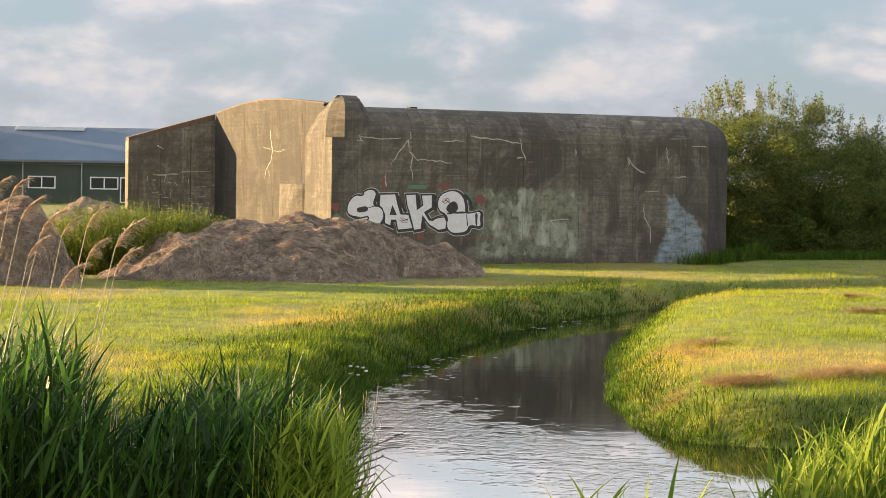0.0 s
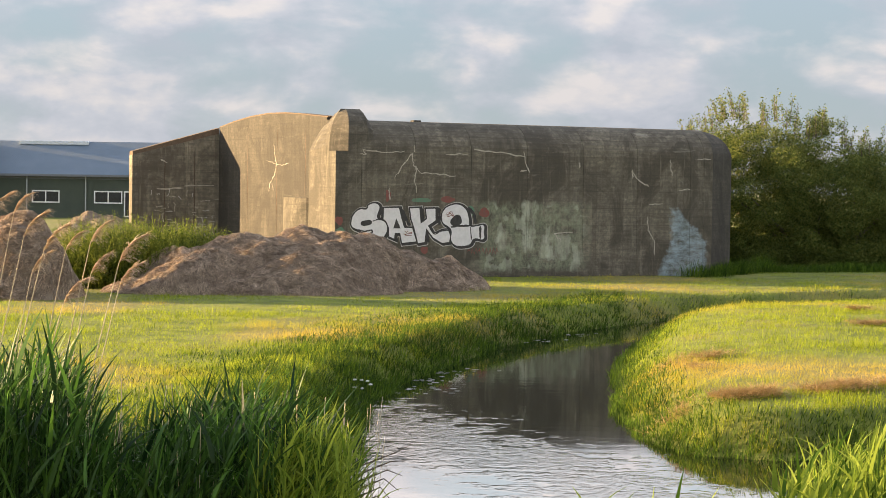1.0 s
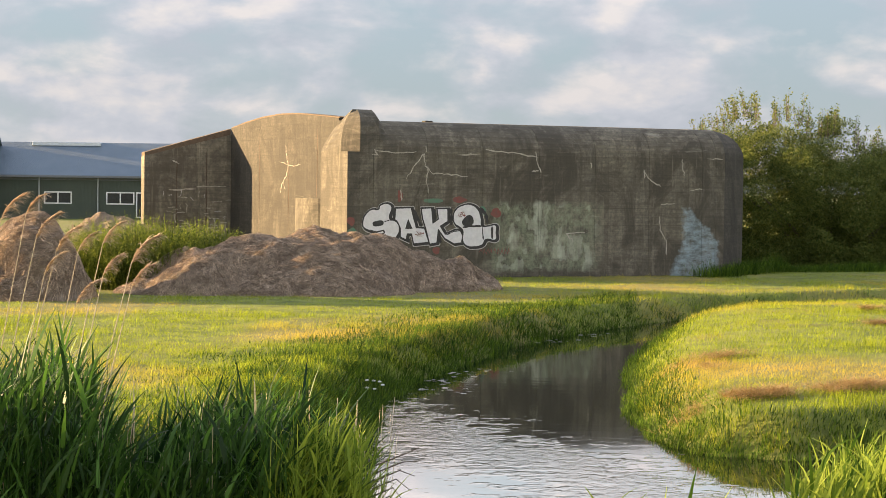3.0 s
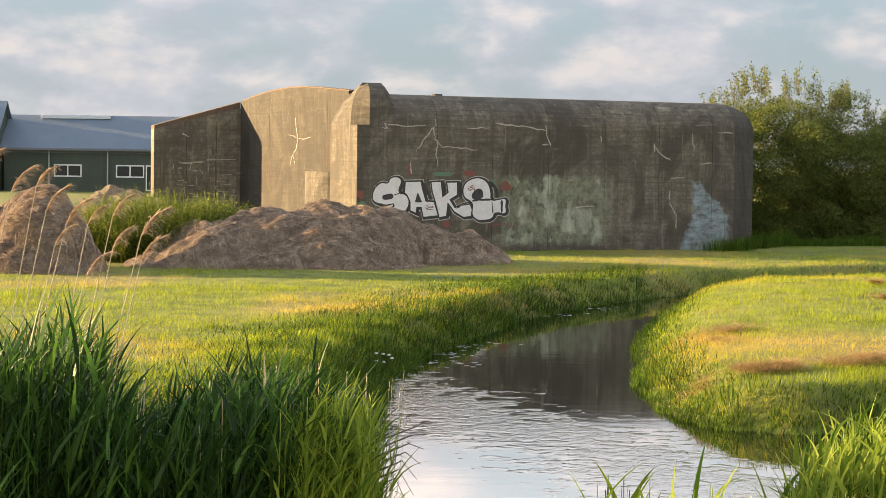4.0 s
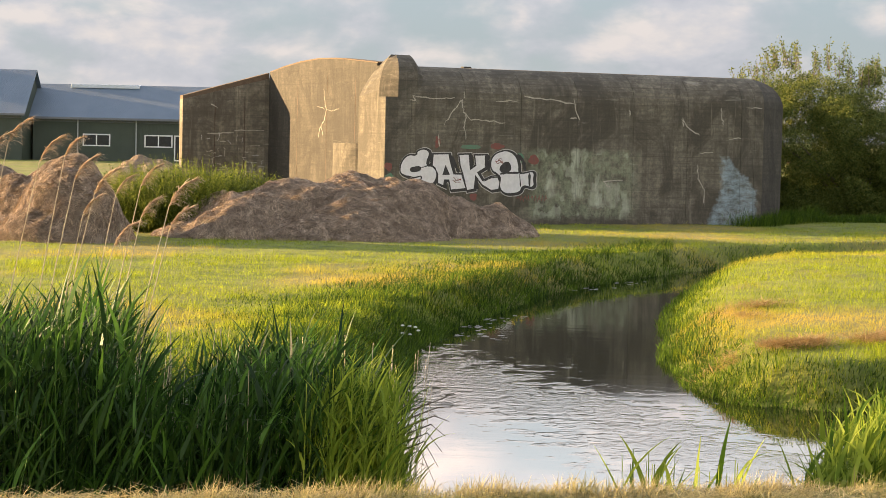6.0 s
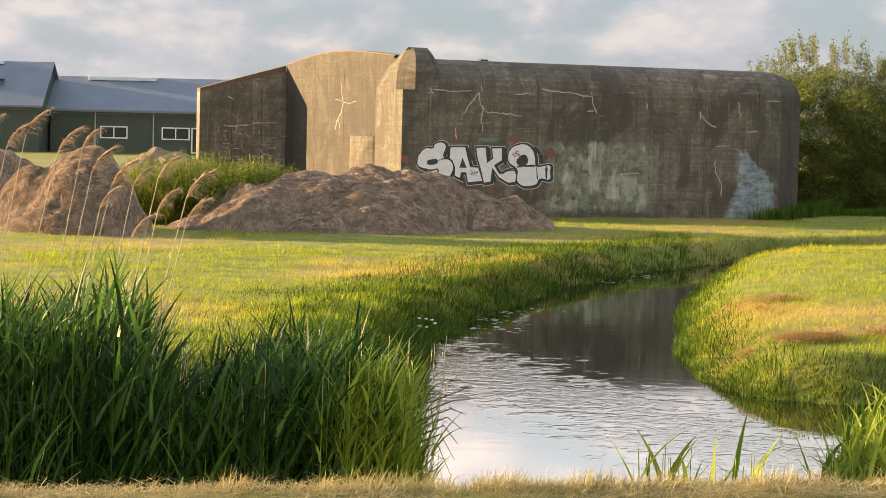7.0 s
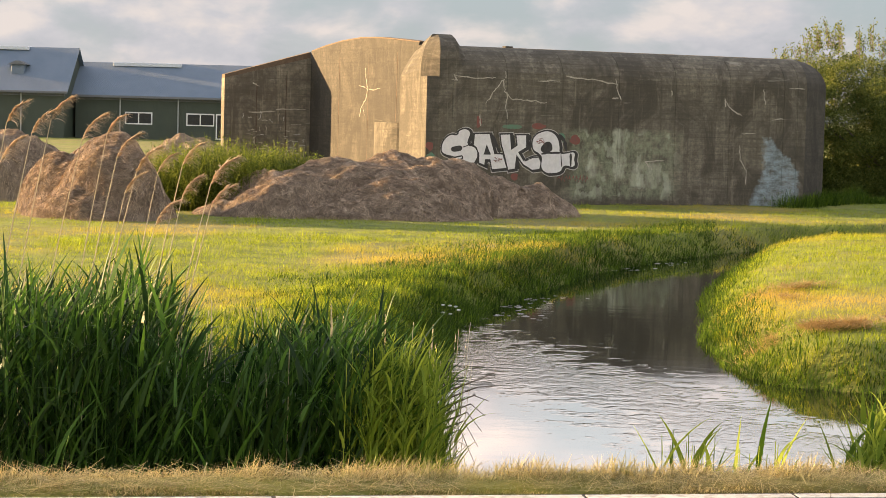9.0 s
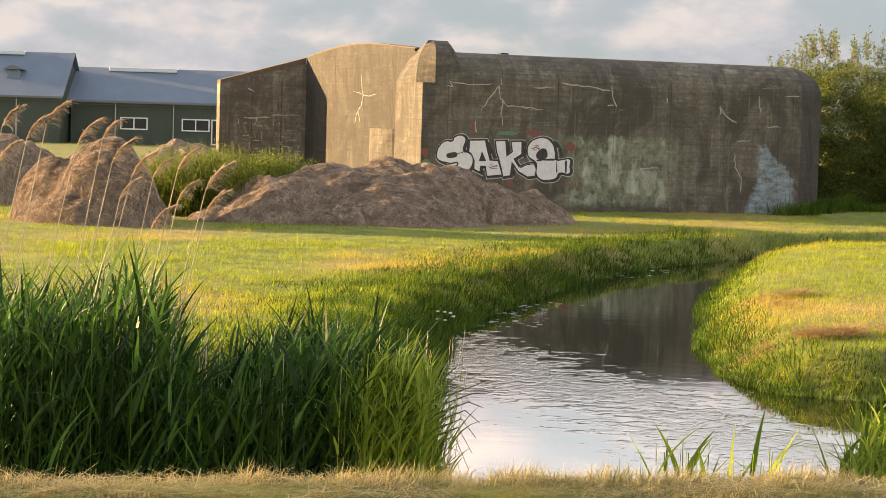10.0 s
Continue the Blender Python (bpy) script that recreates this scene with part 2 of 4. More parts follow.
def leafy(name, dark, light, dry=None, share=0.4, patch=0.35, patch_at=0.55, gloss=0.12, rough=0.6, clump=0.0, depth=0.55, bend=0.5):
    """Blades and leaves: colour by piece, and by place at a larger scale."""
    m = Mat(name, rough)
    m.b.inputs["Specular IOR Level"].default_value = gloss
    c = m.ramp(m.island(), (0.0, dark), (bend, tuple((a + b) / 2 for a, b in zip(dark, light))), (1.0, light))
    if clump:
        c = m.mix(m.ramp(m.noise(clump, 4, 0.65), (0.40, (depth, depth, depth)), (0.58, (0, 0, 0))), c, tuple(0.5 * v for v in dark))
    if dry:
        c = m.mix(m.ramp(m.noise(patch, 5, 0.6), (patch_at, (0, 0, 0)), (patch_at + 0.2, (0.85, 0.85, 0.85))), c, dry)
    return m.thin_leaf(c, share).m


M = {}
# tone offsets the lighting: sunlit body and block darkened, shaded wing lightened
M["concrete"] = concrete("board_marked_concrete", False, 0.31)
M["wing"] = concrete("shade_lightened_concrete", False, 1.35)
M["block"] = concrete("sunlit_block_concrete", False, 0.74)
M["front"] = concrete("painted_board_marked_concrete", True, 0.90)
g = Mat("soil_and_turf", 0.95)
gc = g.ramp(g.noise(1.2, 6, 0.6), (0.3, (0.07, 0.10, 0.010)), (0.6, (0.18, 0.21, 0.025)), (0.8, (0.26, 0.22, 0.05)))
gc = g.mix(g.ramp(g.noise(0.16, 4, 0.6), (0.45, (0, 0, 0)), (0.65, (0.7, 0.7, 0.7))), gc, (0.20, 0.165, 0.06))
M["ground"] = g.color(gc).bump(g.noise(9, 6, 0.7), 0.8, 0.05).m
g = Mat("asphalt", 0.85)
M["asphalt"] = g.color(g.ramp(g.noise(90, 4, 0.7), (0.35, (0.03, 0.03, 0.03)), (0.6, (0.085, 0.08, 0.075)), (0.72, (0.2, 0.19, 0.18)))).bump(g.noise(120, 3, 0.6), 0.6, 0.01).m
g = Mat("worn_white_line", 0.7)
M["line"] = g.color(g.ramp(g.noise(14, 6, 0.7), (0.3, (0.28, 0.26, 0.23)), (0.55, (0.62, 0.60, 0.56)))).bump(g.noise(60, 3), 0.4, 0.004).m
g = Mat("ditch_water", 0.04)
g.b.inputs["IOR"].default_value = 1.5
g.b.inputs["Specular IOR Level"].default_value = 0.9
calm = g.noise(0.22, 3, 0.5)
fine = g.noise(6.5, 4, 0.65, (1.5, 0.9, 1))
here = g.node("ShaderNodeSeparateXYZ", {"Vector": g.coords()})
along = g.math("ADD", here.outputs[1], g.math("MULTIPLY", here.outputs[0], 2.2))
fleck = g.noise(3.2, 3, 0.6, (0.9, 1.1, 1))
ruffled = g.ramp(g.math("MULTIPLY", g.math("ADD", along, g.math("ADD", g.math("MULTIPLY", calm, 6.0), g.math("MULTIPLY", fleck, 16.0))), 0.01), (0.36, (0.035, 0.035, 0.035)), (0.405, (1, 1, 1)), (0.42, (1, 1, 1)), (0.436, (0.03, 0.03, 0.03)))
swell = g.noise(1.6, 3, 0.5, (0.6, 1.5, 1))
wave = g.math("ADD", g.math("MULTIPLY", g.math("MULTIPLY", fine, 1.35), ruffled), g.math("MULTIPLY", swell, 0.2))
M["water"] = g.color((0.008, 0.011, 0.006)).bump(wave, 0.10, 0.05).m

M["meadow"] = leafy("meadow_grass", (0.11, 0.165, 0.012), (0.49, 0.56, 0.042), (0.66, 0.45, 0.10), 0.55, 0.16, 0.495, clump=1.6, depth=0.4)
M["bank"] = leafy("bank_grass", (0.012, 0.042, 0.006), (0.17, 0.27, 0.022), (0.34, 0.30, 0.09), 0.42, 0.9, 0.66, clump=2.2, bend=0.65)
M["verge"] = leafy("dry_verge_grass", (0.15, 0.125, 0.055), (0.60, 0.51, 0.25), (0.17, 0.20, 0.035), 0.25, 1.8, 0.52)
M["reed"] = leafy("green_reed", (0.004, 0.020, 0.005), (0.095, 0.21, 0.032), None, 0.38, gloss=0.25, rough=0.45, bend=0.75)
M["reed_dry"] = leafy("bleached_reed", (0.50, 0.42, 0.28), (0.70, 0.60, 0.42), None, 0.15)
M["plume"] = leafy("reed_plume", (0.40, 0.31, 0.21), (0.68, 0.56, 0.42), None, 0.2)
M["straw"] = leafy("straw", (0.24, 0.185, 0.14), (0.70, 0.55, 0.41), (0.26, 0.20, 0.15), 0.15, 0.8, 0.55, clump=3.0)
g = Mat("straw_heap_body", 0.95)
M["straw_body"] = g.color(g.ramp(g.noise(5, 8, 0.75), (0.3, (0.12, 0.093, 0.07)), (0.55, (0.30, 0.235, 0.175)), (0.75, (0.40, 0.31, 0.23)))).bump(g.noise(14, 8, 0.8), 1.0, 0.12).m
M["cut"] = leafy("cut_dry_grass", (0.30, 0.18, 0.06), (0.68, 0.47, 0.20), None, 0.25, clump=3.0)
# young reeds, and sunlight put into the leaf colour at the stand's edge
M["reed_young_sunlit"] = leafy("young_and_sunlit_reed", (0.05, 0.11, 0.010), (0.34, 0.42, 0.06), None, 0.42)
M["bush"] = leafy("willow_leaf", (0.045, 0.08, 0.016), (0.22, 0.24, 0.06), None, 0.4)
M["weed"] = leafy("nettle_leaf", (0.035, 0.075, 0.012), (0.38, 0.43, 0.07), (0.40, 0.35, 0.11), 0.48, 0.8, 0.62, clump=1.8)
g = Mat("bark", 0.9)
M["bark"] = g.color(g.ramp(g.noise(8, 6, 0.7, (1, 1, 0.3)), (0.3, (0.05, 0.04, 0.03)), (0.7, (0.17, 0.14, 0.10)))).bump(g.noise(20, 5), 0.6, 0.02).m


def paint(name, c, c2, rough=0.7, worn=0.62):
    m = Mat(name, rough)
    return m.color(m.ramp(m.noise(5.5, 7, 0.7), (0.3, c), (worn, c2))).bump(m.noise(18, 6, 0.7), 0.4, 0.02).m


M["silver"] = paint("silver_white_spray", (0.72, 0.70, 0.70), (0.56, 0.545, 0.55), 0.6, 0.7)
M["black"] = paint("black_spray", (0.018, 0.017, 0.017), (0.045, 0.042, 0.04))
M["halo"] = paint("grey_white_spray", (0.52, 0.50, 0.48), (0.36, 0.34, 0.31))
M["red"] = paint("faded_red_spray", (0.24, 0.05, 0.04), (0.15, 0.07, 0.055))
M["green"] = paint("faded_green_spray", (0.07, 0.20, 0.12), (0.11, 0.16, 0.11))
M["moss"] = paint("dry_brown_moss", (0.09, 0.06, 0.04), (0.16, 0.115, 0.075), 0.95, 0.7)
M["lime"] = paint("lime_efflorescence", (0.50, 0.46, 0.38), (0.26, 0.235, 0.19))


def sheet(name, c, c2, rough, axis_scale, metal=0.0):
    m = Mat(name, rough, metal)
    base = m.mix(m.ramp(m.noise(0.5, 5, 0.6), (0.35, (0, 0, 0)), (0.7, (1, 1, 1))), c, c2)
    wave = m.node("ShaderNodeTexWave", {"Vector": m.coords(axis_scale)}, Scale=1.0)
    return m.color(base).bump(wave.outputs["Fac"], 0.6, 0.03).m


M["cladding"] = sheet("green_steel_cladding", (0.045, 0.062, 0.045), (0.060, 0.078, 0.056), 0.55, (6, 0, 0))
M["roofing"] = sheet("grey_blue_roof_sheets", (0.13, 0.18, 0.24), (0.16, 0.21, 0.275), 0.5, (5, 0, 0))
M["gutter"] = paint("grey_gutter", (0.10, 0.115, 0.13), (0.14, 0.15, 0.165), 0.5)
M["frame"] = paint("white_window_frame", (0.76, 0.76, 0.74), (0.66, 0.66, 0.63), 0.5)
M["pipe"] = paint("pale_downpipe", (0.42, 0.44, 0.43), (0.34, 0.36, 0.35), 0.5)
M["skylight"] = paint("pale_ridge_glazing", (0.62, 0.66, 0.70), (0.50, 0.55, 0.60), 0.25)
M["glass"] = paint("dark_window_glass", (0.012, 0.014, 0.016), (0.022, 0.025, 0.028), 0.08)
M["flower"] = paint("white_blossom", (0.74, 0.73, 0.68), (0.6, 0.6, 0.55), 0.8)
M["twig"] = paint("dark_twig", (0.05, 0.035, 0.025), (0.10, 0.07, 0.05), 0.9)


# ---- mesh helpers ----
def mesh_from(name, verts, faces, mat):
    me = bpy.data.meshes.new(name)
    me.from_pydata([tuple(v) for v in verts], [], faces)
    me.materials.append(mat)
    return me


def soup(name, verts, faces, mat, width):
    """A large mesh from arrays; every face has `width` corners."""
    me = bpy.data.meshes.new(name)
    n = len(faces)
    me.vertices.add(len(verts))
    me.vertices.foreach_set("co", np.asarray(verts, np.float32).ravel())
    me.loops.add(n * width)
    me.loops.foreach_set("vertex_index", np.asarray(faces, np.int32).ravel())
    me.polygons.add(n)
    me.polygons.foreach_set("loop_start", np.arange(0, n * width, width, dtype=np.int32))
    me.polygons.foreach_set("loop_total", np.full(n, width, np.int32))
    me.materials.append(mat)
    me.update(calc_edges=True)
    return me


def part(name, bm, material, parent, label=""):
    me = bpy.data.meshes.new(name)
    bm.to_mesh(me)
    bm.free()
    me.materials.append(material)
    return child(name, me, parent, label)


def child(name, me, parent, label=""):
    ob = new(name, me)
    ob.parent = parent
    if label:
        ob["label"] = label
    return ob


def box(lo, hi, bevel=0.0, bm=None):
    bm = bm or bmesh.new()
    made = bmesh.ops.create_cube(bm, size=1, matrix=Matrix.LocRotScale([(a + b) / 2 for a, b in zip(lo, hi)], None, [b - a for a, b in zip(lo, hi)]))
    if bevel:
        edges = list({e for v in made["verts"] for e in v.link_edges})
        bmesh.ops.bevel(bm, geom=edges, offset=bevel, segments=2, affect="EDGES", profile=0.5)
    return bm


def prism(profile, a, b, axis=0, bm=None):
    """A closed profile swept from a to b along an axis; the profile holds the other two coordinates in order."""
    bm = bm or bmesh.new()
    ends = []
    for k in (a, b):
        ring = []
        for p in profile:
            q = list(p)
            q.insert(axis, k)
            ring.append(bm.verts.new(q))
        ends.append(ring)
    n = len(profile)
    for i in range(n):
        bm.faces.new((ends[0][i], ends[0][(i + 1) % n], ends[1][(i + 1) % n], ends[1][i]))
    bm.faces.new(ends[0][::-1])
    bm.faces.new(ends[1])
    bmesh.ops.recalc_face_normals(bm, faces=bm.faces)
    return bm


def tube(points, radii, sides=6, bm=None):
    bm = bm or bmesh.new()
    rings = []
    pts = [Vector(p) for p in points]
    for i, p in enumerate(pts):
        d = (pts[min(i + 1, len(pts) - 1)] - pts[max(i - 1, 0)]).normalized()
        q = d.to_track_quat("Z", "Y")
        rings.append([bm.verts.new(p + q @ Vector((math.cos(a) * radii[i], math.sin(a) * radii[i], 0))) for a in (math.tau * k / sides for k in range(sides))])
    for r0, r1 in zip(rings, rings[1:]):
        for k in range(sides):
            bm.faces.new((r0[k], r0[(k + 1) % sides], r1[(k + 1) % sides], r1[k]))
    bm.faces.new(rings[0][::-1])
    bm.faces.new(rings[-1])
    return bm


def ribbons(base, heading, length, width, lean, droop, segs=3, tip=0.08, turn=0.9):
    """Curved tapered blades. base (n,3); heading: angle of the lean; lean: radians from upright at the foot; droop: more lean towards the tip."""
    n = len(base)
    p = base.astype(float).copy()
    side = np.stack([-np.sin(heading), np.cos(heading), np.zeros(n)], 1)
    twist = np.random.uniform(-turn, turn, n)
    ahead = np.stack([np.cos(heading), np.sin(heading), np.zeros(n)], 1)
    side = side * np.cos(twist)[:, None] + ahead * np.sin(twist)[:, None]
    rows, steps = [], np.linspace(0, 1, segs + 1)
    for s in steps:
        w = width * (1 - (1 - tip) * s ** 1.6) * (0.75 + 0.5 * min(s * 3, 0.5))
        rows.append(p - side * (w / 2)[:, None])
        rows.append(p + side * (w / 2)[:, None])
        a = lean + droop * (s + 0.5 / segs)
        p = p + ((length / segs) * np.sin(a))[:, None] * ahead
        p[:, 2] += (length / segs) * np.cos(a)
    verts = np.stack(rows, 1).reshape(-1, 3)
    k = 2 * (segs + 1)
    f = np.array([[2 * i, 2 * i + 1, 2 * i + 3, 2 * i + 2] for i in range(segs)])
    faces = (np.arange(n) * k)[:, None, None] + f[None]
    return verts, faces.reshape(-1, 4)


def joined(pairs):
    vs, fs, o = [], [], 0
    for v, f in pairs:
        vs.append(v)
        fs.append(f + o)
        o += len(v)
    return np.concatenate(vs), np.concatenate(fs)


# ---- ground, road, water ----
def spread(lo, hi, step, far):
    mid = list(np.arange(lo, hi + 1e-6, step))
    out, d = [], step
    while (out[-1] if out else hi) < far:
        d *= 1.35
        out.append((out[-1] if out else hi) + d)
    inn, d = [], step
    while (inn[-1] if inn else lo) > -far:
        d *= 1.35
        inn.append((inn[-1] if inn else lo) - d)
    return np.array(inn[::-1] + mid + out)


gx, gy = spread(-22, 24, 0.25, 3500), spread(6, 82, 0.25, 3500)
GX, GY = np.meshgrid(gx, gy)
near = (np.abs(GX) < 39) & (GY < 100)
GZ = np.where(near, ground_height(GX, GY), np.where(beside_road(GX, GY) < 4, -0.1, MEADOW))
nx, ny = len(gx), len(gy)
idx = np.arange(nx * ny).reshape(ny, nx)
quads = np.stack([idx[:-1, :-1], idx[:-1, 1:], idx[1:, 1:], idx[1:, :-1]], -1).reshape(-1, 4)
me = soup("ground", np.stack([GX, GY, GZ], -1).reshape(-1, 3), quads, M["ground"], 4)
me.polygons.foreach_set("use_smooth", np.ones(len(quads), bool))
tagged(new("ground", me), "flat grassy meadow cut by a water-filled ditch", "ground", kind="structure")

turn = math.atan(ROAD_SLOPE)
place_road = Matrix.Translation((0, 8.62, 0)) @ Matrix.Rotation(turn, 4, "Z")
me = bpy.data.meshes.new("road")
bm = box((-300, -6.2, -0.2), (300, 0.0, 0.0))
bm.to_mesh(me)
bm.free()
me.materials.append(M["asphalt"])
road = tagged(new("road", me), "narrow grey asphalt road beside the ditch", "road", kind="structure")
road.matrix_world = place_road
bm = bmesh.new()
x = -12.0
while x < 12:
    n = random.uniform(0.7, 1.5)
    box((x, -0.125, 0.002), (x + n - random.uniform(0.008, 0.02), -0.04, 0.006), 0, bm)
    x += n
me = bpy.data.meshes.new("edge_line")
bm.to_mesh(me)
bm.free()
me.materials.append(M["line"])
line = tagged(new("edge_line", me), "worn white painted line along the road edge", "road marking", kind="structure")
line.matrix_world = place_road

xs = np.linspace(-41, 41, 42)
ys = np.linspace(4, 78, 38)
WX, WY = np.meshgrid(xs, ys)
idx = np.arange(WX.size).reshape(WX.shape)
quads = np.stack([idx[:-1, :-1], idx[:-1, 1:], idx[1:, 1:], idx[1:, :-1]], -1).reshape(-1, 4)
me = soup("water", np.stack([WX, WY, np.full(WX.shape, WATER)], -1).reshape(-1, 3), quads, M["water"], 4)
tagged(new("water", me), "calm dark ditch water with light ripples", "water", kind="structure")

# ---- the bunker ----
u_dir = (FRONT_B - FRONT_A).normalized()
bunker = tagged(new("bunker"), "weathered board-marked concrete bunker with graffiti on its long wall", "bunker")
bunker.matrix_world = Matrix.Translation((FRONT_A.x, FRONT_A.y, MEADOW)) @ Matrix.Rotation(math.atan2(u_dir.y, u_dir.x), 4, "Z")
FRONT_LEN, EAVE, TOP = (FRONT_B - FRONT_A).length, 4.38, 5.50
DEEP = 13.8
ROUND = TOP - EAVE


def roof_curve(steps=8):
    """Inset and height along the rounded roof edge."""
    return [(ROUND * 1.15 * (1 - math.cos(a)), EAVE + ROUND * math.sin(a)) for a in (math.pi / 2 * k / steps for k in range(steps + 1))]


def rounded_body(outline, insets, low):
    """A solid over an outline whose top edge is rounded over; insets: share of the rounding for each side of the outline."""
    bm = bmesh.new()
    n = len(outline)
    pts = [Vector(p) for p in outline]

    def ring(off, z):
        out = []
        for i in range(n):
            p0, p1, p2 = pts[i - 1], pts[i], pts[(i + 1) % n]
            d0, d1 = (p1 - p0).normalized(), (p2 - p1).normalized()
            n0, n1 = Vector((-d0.y, d0.x)), Vector((-d1.y, d1.x))
            o0, o1 = off * insets[i - 1], off * insets[i]
            det = d0.x * d1.y - d0.y * d1.x
            a, b = p1 + n0 * o0, p1 + n1 * o1
            if abs(det) < 1e-4:
                q = a
            else:
                k = ((b.x - a.x) * d1.y - (b.y - a.y) * d1.x) / det
                q = a + d0 * k
            out.append(bm.verts.new((q.x, q.y, z)))
        return out

    rings = [ring(0, low)] + [ring(o, z) for o, z in roof_curve()]
    for r0, r1 in zip(rings, rings[1:]):
        for i in range(n):
            bm.faces.new((r0[i], r0[(i + 1) % n], r1[(i + 1) % n], r1[i]))
    bm.faces.new(rings[-1])
    bm.faces.new(rings[0][::-1])
    bmesh.ops.recalc_face_normals(bm, faces=bm.faces)
    return bm


CH = Vector((math.cos(radians(35)), math.sin(radians(35)))) * 1.92
# body: a little behind the front panels, so that the joints between them are real gaps
body = [(0.5, 0.03), (FRONT_LEN - 0.02, 0.03), (FRONT_LEN + CH.x, CH.y), (FRONT_LEN + CH.x, DEEP), (0.6, DEEP), (0.6, 2.2), (0.5, 2.2)]
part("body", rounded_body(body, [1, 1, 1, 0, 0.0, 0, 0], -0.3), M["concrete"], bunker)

# front panels between the vertical pour joints, each rounded over at the roof edge
JOINTS = [0.46, 0.98, 3.05, 5.22, 7.48, 9.80, 12.10, 14.42, 15.02, FRONT_LEN]
for a, b in zip(JOINTS, JOINTS[1:]):
    curve = [(o, z) for o, z in roof_curve()]
    profile = [(0.0, -0.3)] + curve + [(o + 0.10, z - 0.14 if o > 0.9 else z - 0.02) for o, z in curve[::-1]] + [(0.12, -0.3)]
    bm = bmesh.new()
    end = b - (0.0 if b == FRONT_LEN else 0.013)
    prism([(y, z) for y, z in profile], a, end, 0, bm)
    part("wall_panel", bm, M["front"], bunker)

# corner block with its raised hood
bm = prism([(0, 0), (0.455, 0), (0.455, 2.46), (0, 2.46)], -0.3, EAVE, 2)
part("corner_block", bm, M["block"], bunker, "sunlit concrete corner block")
bm = bmesh.new()
steps = 8
rings = []
for k in range(steps + 1):
    a = math.pi / 2 * k / steps
    s = k / steps
    z = EAVE + (TOP + 0.36 - EAVE) * (0.25 * math.sin(a) + 0.75 * s ** 0.9)
    low = z - 0.36 * s
    rings.append([bm.verts.new(p) for p in ((0.46 + 0.2 * s ** 3, 0.75 * s ** 4, z), (1.2, 0.02 + 0.75 * s ** 4, z), (1.62, 0.1 + s * s, low), (1.62, 2.46, low),
                                            (1.25, 2.46, z), (1.12 * s ** 1.15, 2.46, z), (0.5 * s * s, 0.6 + 0.2 * s, z))])
for r0, r1 in zip(rings, rings[1:]):
    for i in range(7):
        bm.faces.new((r0[i], r0[(i + 1) % 7], r1[(i + 1) % 7], r1[i]))
bm.faces.new(rings[-1])
bm.faces.new(rings[0][::-1])
bmesh.ops.recalc_face_normals(bm, faces=bm.faces)
part("hood", bm, M["block"], bunker, "raised rounded concrete hood")

# side annex and wing wall
annex = [(0.594, 2.50)] + [(0.594 - 0.78 * math.sin(math.pi * k / 14) ** 0.75, 3.92 - 1.40 * math.cos(math.pi * k / 14)) for k in range(1, 14)] + [(0.594, 5.33)]
part("annex", prism(annex, -0.3, 2.73, 2), M["block"], bunker, "low rounded concrete annex")
WING_END = -3.05
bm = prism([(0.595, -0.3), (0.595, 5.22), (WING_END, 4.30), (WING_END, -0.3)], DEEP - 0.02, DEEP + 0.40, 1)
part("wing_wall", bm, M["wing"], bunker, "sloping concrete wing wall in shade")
bm = prism([(0.595, 5.224), (0.595, 5.46), (WING_END + 0.02, 4.45), (WING_END + 0.02, 4.304)], DEEP + 0.02, DEEP + 0.44, 1)
part("coping", bm, M["moss"], bunker, "brown mossy coping on the wing wall")
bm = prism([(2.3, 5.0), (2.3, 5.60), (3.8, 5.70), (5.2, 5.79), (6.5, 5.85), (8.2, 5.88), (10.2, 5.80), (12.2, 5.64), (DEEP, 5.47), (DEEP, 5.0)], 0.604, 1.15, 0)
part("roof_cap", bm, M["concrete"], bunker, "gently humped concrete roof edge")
bm = prism([(2.3, 5.604), (3.8, 5.704), (5.2, 5.794), (6.5, 5.854), (8.2, 5.884), (10.2, 5.804), (12.2, 5.644), (DEEP, 5.474), (DEEP, 5.52), (12.2, 5.70), (10.2, 5.86), (8.2, 5.93), (6.5, 5.90), (5.2, 5.83), (3.8, 5.74), (2.3, 5.64)], 0.63, 1.2, 0)
part("roof_turf", bm, M["moss"], bunker, "strip of dry moss on the roof edge")
part("roof_vent", box((3.95, 2.2, TOP - 0.02), (4.25, 2.5, TOP + 0.09), 0.02), M["concrete"], bunker)


def wall_shape(name, outlines, offset, depth, mat, parent, label="", res=6):
    """Flat paint on the front wall: closed outlines in (u, z), widened by offset."""
    cu = bpy.data.curves.new(name, "CURVE")
    cu.dimensions, cu.fill_mode, cu.resolution_u, cu.offset = "2D", "BOTH", res, offset
    for pts, hard in outlines:
        sp = cu.splines.new("BEZIER")
        sp.bezier_points.add(len(pts) - 1)
        for bp, (x, y) in zip(sp.bezier_points, pts):
            bp.co = (x, y, 0)
            kind = "VECTOR" if hard else "AUTO"
            bp.handle_left_type = bp.handle_right_type = kind
        sp.use_cyclic_u = True
    tmp = new(name, cu)
    bpy.context.view_layer.update()
    me = bpy.data.meshes.new_from_object(tmp.evaluated_get(bpy.context.evaluated_depsgraph_get()))
    bpy.data.objects.remove(tmp)
    me.transform(Matrix.Translation((0, -depth, 0)) @ Matrix.Rotation(math.pi / 2, 4, "X"))
    me.materials.clear()
    me.materials.append(mat)
    return child(name, me, parent, label)


